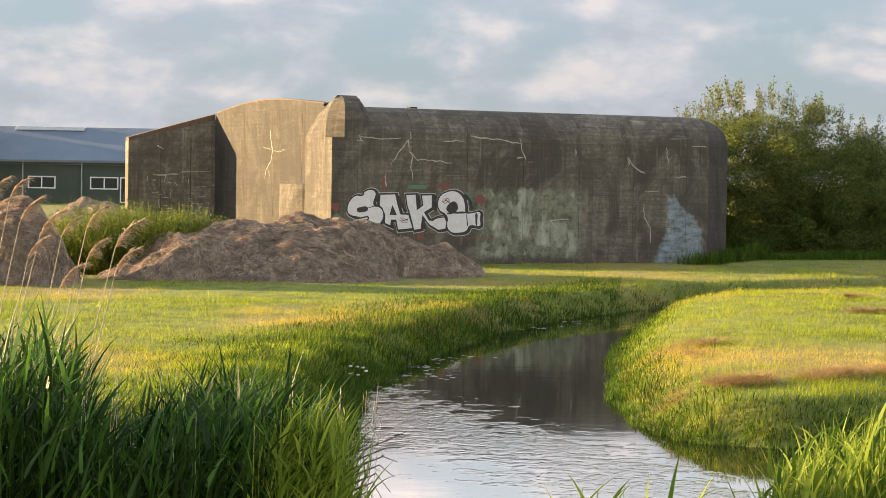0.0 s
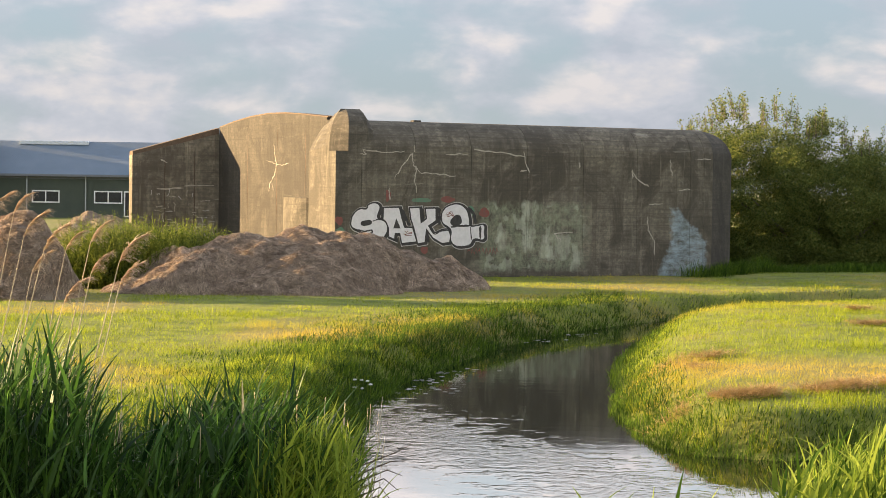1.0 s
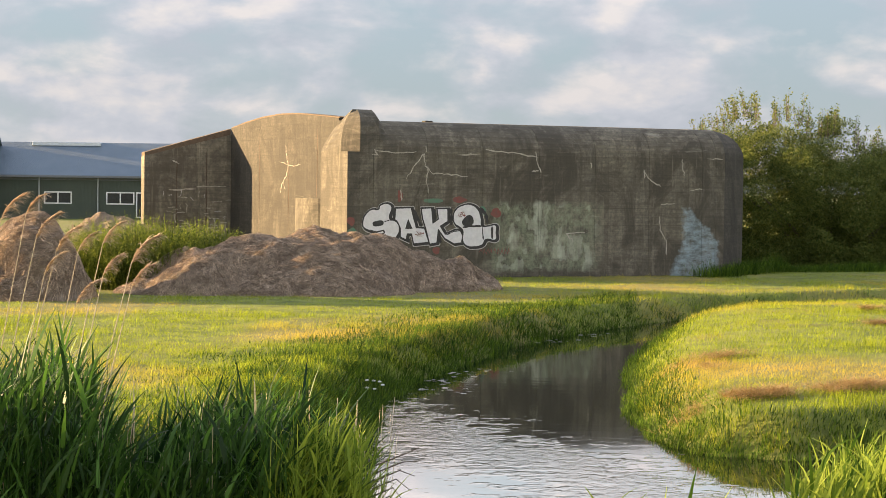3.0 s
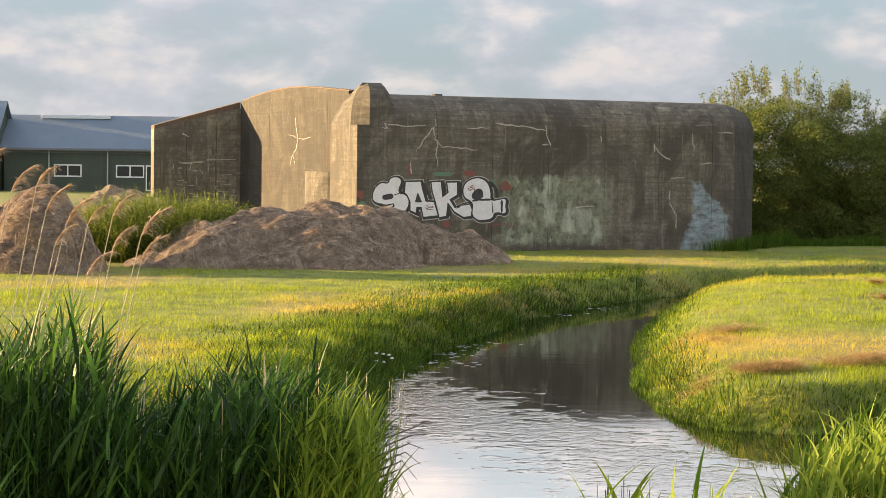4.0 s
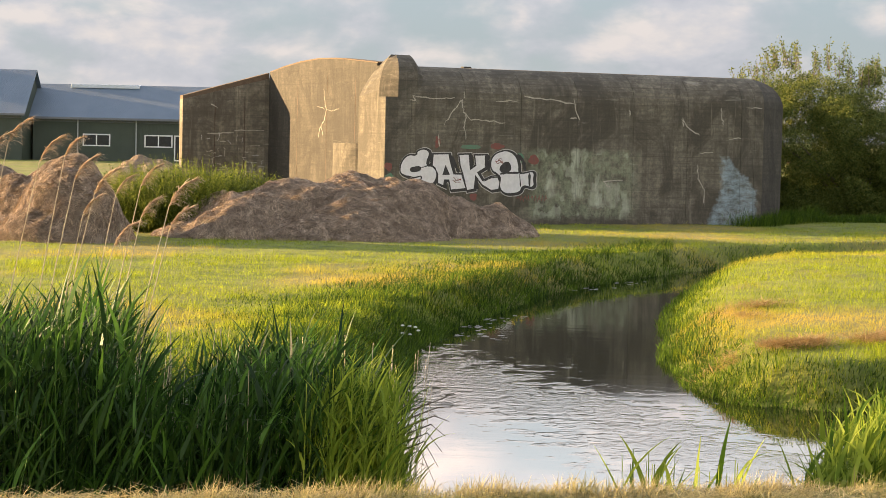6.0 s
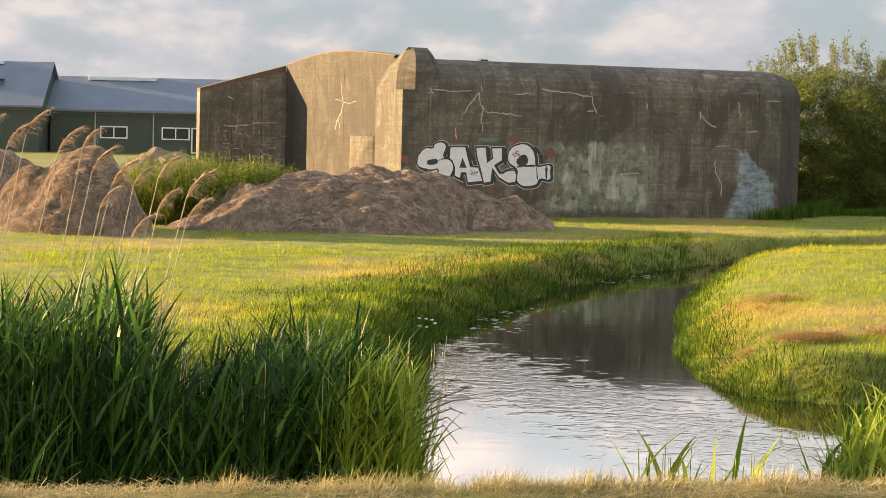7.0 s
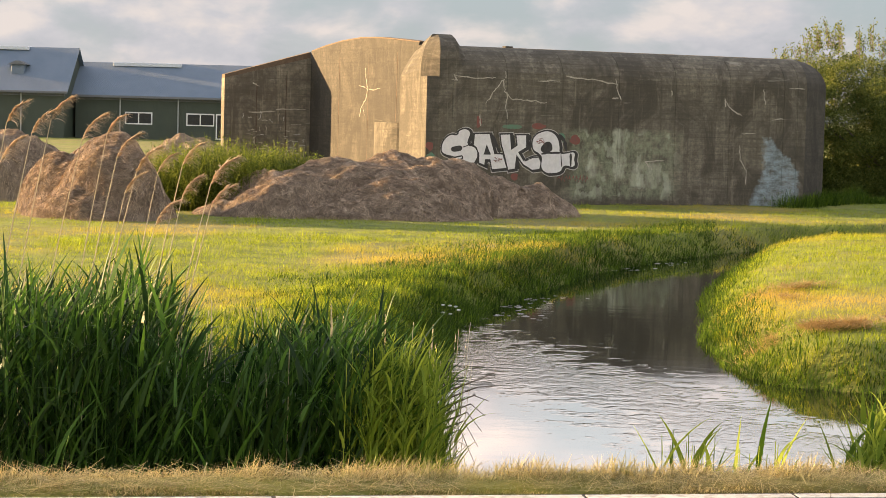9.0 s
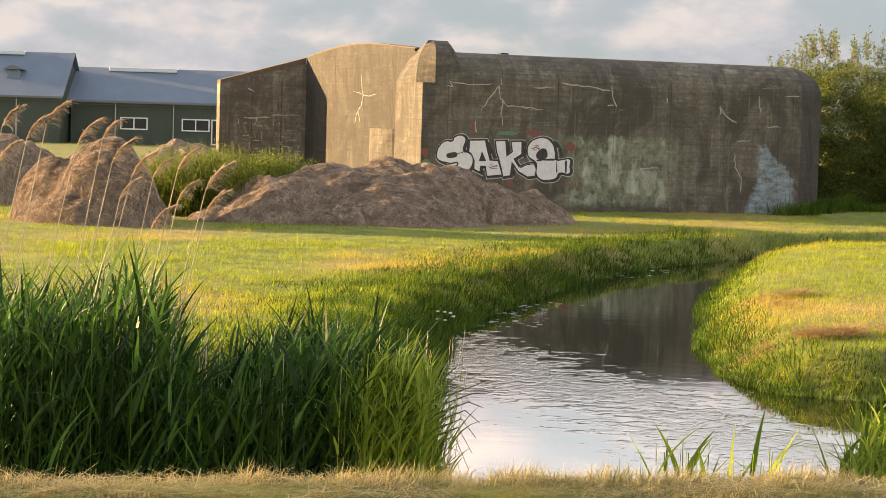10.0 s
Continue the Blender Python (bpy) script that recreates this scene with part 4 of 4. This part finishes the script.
shrub("willow_bush", "large green willow bush behind the bunker", (16.2, 88, MEADOW), 5.9, 3.4, 6.75, 520, 330000, 0.060, M["bush"], 21,
      lambda k: float(np.interp(k, [-1, -0.75, -0.5, 0, 0.47, 1], [0.84, 0.98, 1.04, 0.95, 0.76, 0.6])) + 0.05 * math.sin(k * 17), 16, "bushes behind the bunker", 130, 1.25)
shrub("willow_bush", "smaller dark bush at the meadow edge", (23.2, 92, MEADOW), 3.6, 2.8, 4.2, 150, 70000, 0.066, M["bush"], 22,
      lambda k: 0.75 + 0.25 * math.cos(k * 1.6), 10, "bushes behind the bunker", 24, 1.1)
def herb_thicket(label, at, half_x, half_y, height, count, seed):
    """Tall herbs: upright stems with pairs of narrow leaves, in an uneven stand."""
    rg = np.random.RandomState(seed)
    ob = tagged(new("weed_thicket"), label, "weeds")
    ob.location = at
    r, a = np.sqrt(rg.uniform(0, 1, count)), rg.uniform(0, math.tau, count)
    x, y = half_x * r * np.cos(a), half_y * r * np.sin(a)
    tall = height * (0.55 + 0.45 * np.clip(1.15 - r ** 3, 0, 1)) * (0.72 + 0.42 * noise2(x * 0.9 + 40, y * 0.9, seed)) * rg.uniform(0.8, 1.05, count)
    base = np.stack([x, y, np.full(count, -0.05)], 1)
    head, lean = rg.uniform(0, math.tau, count), rg.uniform(0.0, 0.5, count)
    stems = ribbons(base, head, tall, np.full(count, 0.012), lean, lean * 0.6, segs=3, tip=0.4)
    tagged(child("stalk_mass", soup("stalk_mass", *stems, M["weed"], 4), ob), kind="stuff")
    sets = []
    for k in range(13):
        s = 0.18 + 0.80 * (k + rg.uniform(-0.4, 0.4, count)) / 13
        p = base + np.stack([np.cos(head) * np.sin(lean * 1.3), np.sin(head) * np.sin(lean * 1.3), np.cos(lean)], 1) * (tall * s)[:, None]
        sets.append(ribbons(p, rg.uniform(0, math.tau, count), rg.uniform(0.07, 0.19, count) * (1.15 - 0.5 * s), rg.uniform(0.03, 0.065, count), rg.uniform(0.7, 1.5, count), rg.uniform(0.1, 0.9, count), segs=2, tip=0.1))
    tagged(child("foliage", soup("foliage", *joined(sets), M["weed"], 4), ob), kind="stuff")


herb_thicket("dense thicket of tall green weeds between straw heaps", (-9.9, 61.5, MEADOW), 3.6, 2.4, 2.2, 5200, 23)

# ---- grass ----
rng = np.random.RandomState(5)


def meadow_points(n, y0, y1, lo=-0.345, hi=0.25, power=1.0):
    y = y0 + (y1 - y0) * rng.uniform(0, 1, n) ** power
    x = y * rng.uniform(lo, hi, n)
    return x, y


def grass(name, label, x, y, h, w, lean, mat, segs):
    z = ground_height(x, y)
    n = len(x)
    v, f = ribbons(np.stack([x, y, z - 0.015], 1), rng.normal(0.2, 1.6, n), h, w, rng.uniform(0.02, lean, n), rng.uniform(0.1, 0.9, n), segs=segs)
    return tagged(new(name, soup(name, v, f, mat, 4)), label, "grass", kind="stuff")


x, y = meadow_points(560000, 20, 86, power=1.25)
d = shore_distance(x, y)
tall = fbm(x * 0.5, y * 0.5, 31)
tuft = smooth((noise2(x * 1.7, y * 1.7, 33) - 0.55) / 0.3) * smooth((fbm(x * 0.3, y * 0.3, 34) - 0.4) / 0.2)
rough = np.exp(-np.maximum(d, 0) / 2.2) * 0.9 + np.where(x > 2.5 + 0.05 * (y - 28), 0.12, 0.0) * (y < 62)
keep = (d > np.where(x > 2.2 + 0.1 * (y - 28), 0.12, 0.3)) & (beside_road(x, y) > 4) & (rng.uniform(0, 1, len(x)) < 0.35 + 0.9 * tall)
x, y, tall, tuft, rough = x[keep], y[keep], tall[keep], tuft[keep], rough[keep]
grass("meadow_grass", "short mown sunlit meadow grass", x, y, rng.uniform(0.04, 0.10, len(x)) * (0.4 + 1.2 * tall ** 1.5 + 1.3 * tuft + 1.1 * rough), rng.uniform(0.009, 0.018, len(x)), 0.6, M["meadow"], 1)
x, y = meadow_points(1250000, 19, 72, power=1.3)
d = shore_distance(x, y)
clump = noise2(x * 1.4, y * 1.4, 52) * 0.6 + noise2(x * 4.0, y * 4.0, 53) * 0.4
keep = (d > -0.14) & (d < 0.25 + np.where(x > 2.2 + 0.1 * (y - 28), 0.9, 4.2) * rng.uniform(0, 1, len(x)) ** 1.9) & (beside_road(x, y) > 5) & (rng.uniform(0, 1, len(x)) < 0.15 + 1.5 * clump + 0.9 * (d < 0.55))
x, y, d, clump = x[keep], y[keep], d[keep], clump[keep]
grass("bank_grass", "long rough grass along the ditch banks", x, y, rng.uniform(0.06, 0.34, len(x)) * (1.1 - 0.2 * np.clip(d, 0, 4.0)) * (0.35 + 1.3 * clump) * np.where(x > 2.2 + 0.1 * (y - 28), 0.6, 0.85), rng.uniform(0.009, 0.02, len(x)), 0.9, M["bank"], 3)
x = rng.uniform(-3.6, 3.2, 42000)
r = rng.uniform(0.02, 0.62, len(x))
y = 8.62 + ROAD_SLOPE * x + r / 0.986
grass("verge_grass", "dry yellow grass on the road verge", x, y, rng.uniform(0.02, 0.075, len(x)) * (0.3 + 1.2 * r + 0.9 * (noise2(x * 5, y * 5, 77) > 0.6) * (r > 0.25)), rng.uniform(0.0025, 0.006, len(x)), 1.4, M["verge"], 2)

# tall tufts along the foot of the bunker and the bushes
n = 9000
k = rng.uniform(0, 1, n)
x = 9.2 + 13.5 * k + rng.normal(0, 0.35, n)
y = np.interp(x, [9, 10.4, 12.5, 23], [74.2, 75.2, 79.5, 83.5]) + rng.normal(0, 0.5, n)
high = 0.25 + 0.5 * noise2(x * 1.1, y * 0.6, 91) * (x < 13) + 0.25 * noise2(x * 2.0, y, 92)
grass("tall_grass", "tall unmown grass along the foot of the bunker", x, y, high * rng.uniform(0.6, 1.2, n), rng.uniform(0.012, 0.024, n), 0.5, M["bank"], 2)

# cut stalks lying on the verge
n = 9000
x = rng.uniform(-3.6, 3.2, n)
r = 0.5 * rng.uniform(0.0, 1.0, n) ** 1.6
y = 8.62 + ROAD_SLOPE * x + r / 0.986
v, f = ribbons(np.stack([x, y, ground_height(x, y) + rng.uniform(0.005, 0.03, n)], 1), rng.normal(0.2, 0.9, n) + math.pi * rng.randint(0, 2, n), rng.uniform(0.04, 0.2, n), rng.uniform(0.002, 0.005, n), rng.uniform(1.25, 1.6, n), rng.uniform(0, 0.15, n), segs=2, tip=0.6)
tagged(new("verge_litter", soup("verge_litter", v, f, M["verge"], 4)), "dry cut stalks strewn on the road verge", "straw", kind="stuff")

# ---- reeds ----
def reed_stand(name, label, x, y, top, mat, seed, leaf=0.58, per=8, width=0.038):
    rg = np.random.RandomState(seed)
    z0 = np.minimum(ground_height(x, y), WATER) - 0.1
    z0 = np.where(beside_road(x, y) < 3.3, ground_height(x, y) - 0.05, z0)
    hgt = top - z0
    n = len(x)
    head = rg.normal(0.1, 1.2, n)
    lean = rg.uniform(0.0, 0.07, n)
    base = np.stack([x, y, z0], 1)
    stems = ribbons(base, head, hgt * 0.9, np.full(n, 0.010), lean, lean * 0.5, segs=3, tip=0.5)
    sets = [stems]
    for k in range(per):
        s = 0.24 + 0.66 * (k + rg.uniform(-0.4, 0.4, n)) / per
        off = hgt * s
        p = base + np.stack([np.cos(head) * np.sin(lean * 1.2), np.sin(head) * np.sin(lean * 1.2), np.cos(lean)], 1) * off[:, None]
        ang = rg.normal(0.0, 0.8, n) + np.where(rg.uniform(0, 1, n) < 0.42 - 0.25 * s, math.pi, 0.0)
        ln = leaf * rg.uniform(0.55, 1.2, n) * (0.75 + 0.5 * np.sin(s * math.pi))
        low = np.maximum(0.85 - s, 0)
        sets.append(ribbons(p, ang, ln, width * rg.uniform(0.5, 1.1, n), rg.uniform(0.05, 0.42, n) + 0.9 * low * rg.uniform(0, 1.0, n), rg.uniform(0.0, 1.0, n) ** 1.8 * 1.7 + 0.1 + 0.5 * np.maximum(s - 0.6, 0), segs=5, tip=0.03, turn=1.6))
    v, f = joined(sets)
    return tagged(new(name, soup(name, v, f, mat, 4)), label, "reeds", kind="stuff")


n = 1850
y = rng.uniform(12.1, 15.2, n)
a = rng.uniform(-0.36, -0.058, n)
tuft = np.floor(a * 120)
a = a + 0.25 * ((tuft + 0.5) / 120 + 0.002 * np.sin(tuft * 9.7) - a)
x = a * y
# height of the leaf tips at 14 m, along the stand
top = np.interp(a, [-0.36, -0.241, -0.224, -0.204, -0.189, -0.182, -0.166, -0.155, -0.144, -0.118, -0.098, -0.072, -0.055, -0.045, -0.038], [0.72, 0.74, 0.78, 0.86, 0.78, 0.34, 0.08, 0.10, 0.34, 0.46, 0.54, 0.32, 0.26, 0.0, -0.5])
top = 1.60 - (1.65 - top) * y / 14.0 - 0.32 * rng.uniform(0, 1, n) ** 2.2 + rng.normal(0, 0.05, n)
keep = beside_road(x, y) > 2.2
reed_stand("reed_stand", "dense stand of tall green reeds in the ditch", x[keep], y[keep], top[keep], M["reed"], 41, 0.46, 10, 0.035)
# lighter leaf colour here paints in the sunlit edge of the stand
n = 640
y = rng.uniform(11.95, 14.2, n)
a = rng.uniform(-0.085, -0.047, n) - 0.014 * rng.uniform(0, 1, n) ** 2
top = np.interp(a, [-0.1, -0.075, -0.056, -0.049, -0.044], [0.1, 0.24, 0.2, 0.05, -0.3])
top = 1.76 - (1.65 - top) * y / 14.0 - 0.5 * rng.uniform(0, 1, n) ** 1.5
reed_stand("reed_stand", "sunlit fine-leaved reeds at the water edge", a * y, y, top, M["reed_young_sunlit"], 44, 0.32, 11, 0.022)
n = 330
y = rng.uniform(12.4, 15.0, n)
a = rng.uniform(-0.34, -0.04, n)
v, f = ribbons(np.stack([a * y, y, np.full(n, WATER - 0.1)], 1), rng.normal(0, 0.9, n), rng.uniform(1.2, 2.5, n), rng.uniform(0.006, 0.010, n), rng.uniform(0, 0.1, n), rng.uniform(0, 0.12, n), segs=3, tip=0.6)
tagged(new("dead_reed_stems", soup("dead_reed_stems", v, f, M["reed_dry"], 4)), "pale dead stems among the green reeds", "reeds", kind="stuff")
n = 640
a = rng.uniform(0.158, 0.26, n)
y = rng.uniform(12.2, 14.0, n) + 2.0 * a
x = a * y
top = np.interp(a, [0.15, 0.175, 0.2, 0.26], [-0.5, 0.02, 0.2, 0.28]) + rng.normal(0, 0.12, n)
reed_stand("reed_stand", "bright green young reeds on the near bank", x, y, top - 0.12, M["reed_young_sunlit"], 42, 0.42, 8, 0.040)
n = 48
x = rng.choice([0.90, 0.98, 1.15, 1.32, 1.48], n) + rng.normal(0, 0.05, n)
y = rng.uniform(11.1, 11.5, n)
reed_stand("reed_shoots", "few bright young reed shoots at the water edge", x, y, rng.uniform(-0.35, 0.06, n), M["reed_young_sunlit"], 43, 0.36, 5, 0.034)

# ---- old reed stalks with plumes ----
def stalk(foot, tip, size, seed):
    rg = np.random.RandomState(seed)
    ob = tagged(new("dry_reed_stalk"), "tall bleached reed stalk with a feathery plume", "reed stalk", "dry reed stalks above the stand")
    ob.location = foot
    t = Vector(tip) - Vector(foot)
    pts = [(t.x * k ** 1.35, t.y * k, t.z * k) for k in np.linspace(0, 1, 7)]
    # the top bows over to the lee side
    for k in (0.25, 0.5, 0.75, 1.0):
        pts.append((t.x + size * (0.30 * k + 0.32 * k * k), t.y, t.z + size * (1.0 * k - 0.38 * k * k)))
    part("stem", tube(pts, [0.006, 0.006, 0.0055, 0.005, 0.0045, 0.004, 0.003, 0.0026, 0.0022, 0.0018, 0.001], 5), M["reed_dry"], ob)
    n = 280
    k = rg.uniform(0, 1, n) ** 0.9
    base = np.array([[t.x, t.y, t.z]]) + np.stack([size * (0.30 * k + 0.32 * k * k), rg.normal(0, 0.006, n), size * (1.0 * k - 0.38 * k * k)], 1)
    v, f = ribbons(base, rg.normal(0.0, 0.5, n), rg.uniform(0.25, 0.6, n) * size * (1.05 - 0.5 * k), rg.uniform(0.005, 0.011, n), rg.uniform(0.6, 1.3, n), rg.uniform(0.6, 1.5, n), segs=3, tip=0.1)
    tagged(child("plume", soup("plume", v, f, M["plume"], 4), ob), kind="stuff")


# tips of the stems
PLUMES = [(-3.75, 14.0, 1.5), (-3.52, 14.35, 1.52), (-3.37, 14.7, 1.38), (-3.26, 15.05, 1.42), (-2.96, 14.0, 1.27), (-2.89, 14.35, 1.16), (-2.80, 14.7, 1.15), (-2.68, 15.05, 1.2), (-2.29, 14.0, 1.1), (-2.55, 14.35, 1.0), (-2.40, 14.7, 0.9), (-2.88, 15.05, 0.74), (-2.90, 14.0, 1.02), (-3.66, 14.35, 1.42), (-3.98, 14.7, 1.2)]
for i, (x, y, z) in enumerate(PLUMES):
    stalk((x - 0.50 - 0.05 * (i % 3), y, WATER - 0.1), (x, y, z), 0.23 + 0.035 * (i % 3), 60 + i)

# ---- small things ----
def straw_row(label, pts, half, strands, seed):
    rg = np.random.RandomState(seed)
    k = rg.uniform(0, len(pts) - 1.001, strands)
    i = k.astype(int)
    p = np.array(pts, float)
    c = p[i] + (p[i + 1] - p[i]) * (k - i)[:, None] + rg.normal(0, half, (strands, 2)) * np.array([1.0, 0.5])
    c = c[noise2(c[:, 0] * 1.3, c[:, 1] * 1.6, seed) * 0.7 + noise2(c[:, 0] * 4, c[:, 1] * 4, seed) * 0.3 > 0.42]
    strands = len(c)
    z = ground_height(c[:, 0], c[:, 1]) + rg.uniform(0.02, 0.10, strands)
    v, f = ribbons(np.stack([c[:, 0], c[:, 1], z], 1), rg.uniform(0, math.tau, strands), rg.uniform(0.1, 0.35, strands), rg.uniform(0.007, 0.014, strands), rg.uniform(1.1, 1.6, strands), rg.uniform(0, 0.3, strands), segs=2)
    tagged(new("straw_row", soup("straw_row", v, f, M["cut"], 4)), label, "straw", kind="stuff")


straw_row("strewn row of cut dry grass on the spit", [(3.6, 29.7), (5.2, 30.4), (7.2, 31.4), (9, 32)], 0.36, 13000, 71)
straw_row("thin scatter of cut dry grass", [(3.7, 34.2), (4.4, 35.8), (5.1, 37.3)], 0.3, 4500, 72)
straw_row("small clump of cut grass", [(10.2, 51.6), (10.9, 52.1)], 0.22, 2000, 73)
straw_row("small clump of cut grass", [(9.3, 44.5), (9.9, 45.0)], 0.22, 1500, 74)

tw = tagged(new("dead_branch"), "dark dead branch hanging from the reeds over water", "branch")
tw.location = (-0.55, 13.2, -0.85)
part("stem", tube([(-0.06, 0.0, -1.3), (-0.03, 0.02, -0.4), (0, 0, 0.36)], [0.012, 0.009, 0.006], 5), M["twig"], tw)
for k in range(7):
    bm = tube([(0, 0, 0.35 + 0.05 * k), (0.10 + 0.02 * k, 0.05 * (k - 3), 0.42 + 0.05 * k), (0.2 + 0.02 * k, 0.08 * (k - 3), 0.22 + 0.09 * k)], [0.006, 0.004, 0.002], 4)
    part("twig", bm, M["twig"], tw)

fl = tagged(new("flower_clump"), "small clump of white blossoms at the water edge", "flowers")
fl.location = (-1.46, 34.6, WATER)
rg = np.random.RandomState(80)
for k in range(9):
    x, y, z = rg.uniform(-0.25, 0.3), rg.uniform(-0.3, 0.3), rg.uniform(0.12, 0.4)
    stem = part("stem", tube([(x, y, -0.2), (x, y, z)], [0.005, 0.004], 4), M["weed"], fl)
    bm = bmesh.new()
    bmesh.ops.create_icosphere(bm, subdivisions=1, radius=0.04, matrix=Matrix.LocRotScale((x, y, z), None, (1, 1, 0.45)))
    part("blossom", bm, M["flower"], fl)

# floating leaves and foam near the left bank
n = 90
c = np.array([(-0.2, 38.2), (0.2, 40.2), (-0.3, 36.5), (2.2, 48.5), (3.4, 51)])[rng.randint(5, size=n)] + rng.normal(0, 0.35, (n, 2)) * np.array([1, 1.3])
r = rng.uniform(0.015, 0.05, n)
ang = np.linspace(0, math.tau, 7)[:-1]
v = np.stack([c[:, None, 0] + r[:, None] * 1.6 * np.cos(ang), c[:, None, 1] + r[:, None] * np.sin(ang), np.full((n, 6), WATER + 0.005)], -1).reshape(-1, 3)
tagged(new("floating_leaves", soup("floating_leaves", v, np.arange(n * 6).reshape(-1, 6), M["halo"], 6)), "pale leaves floating on the ditch", "leaves", kind="stuff")
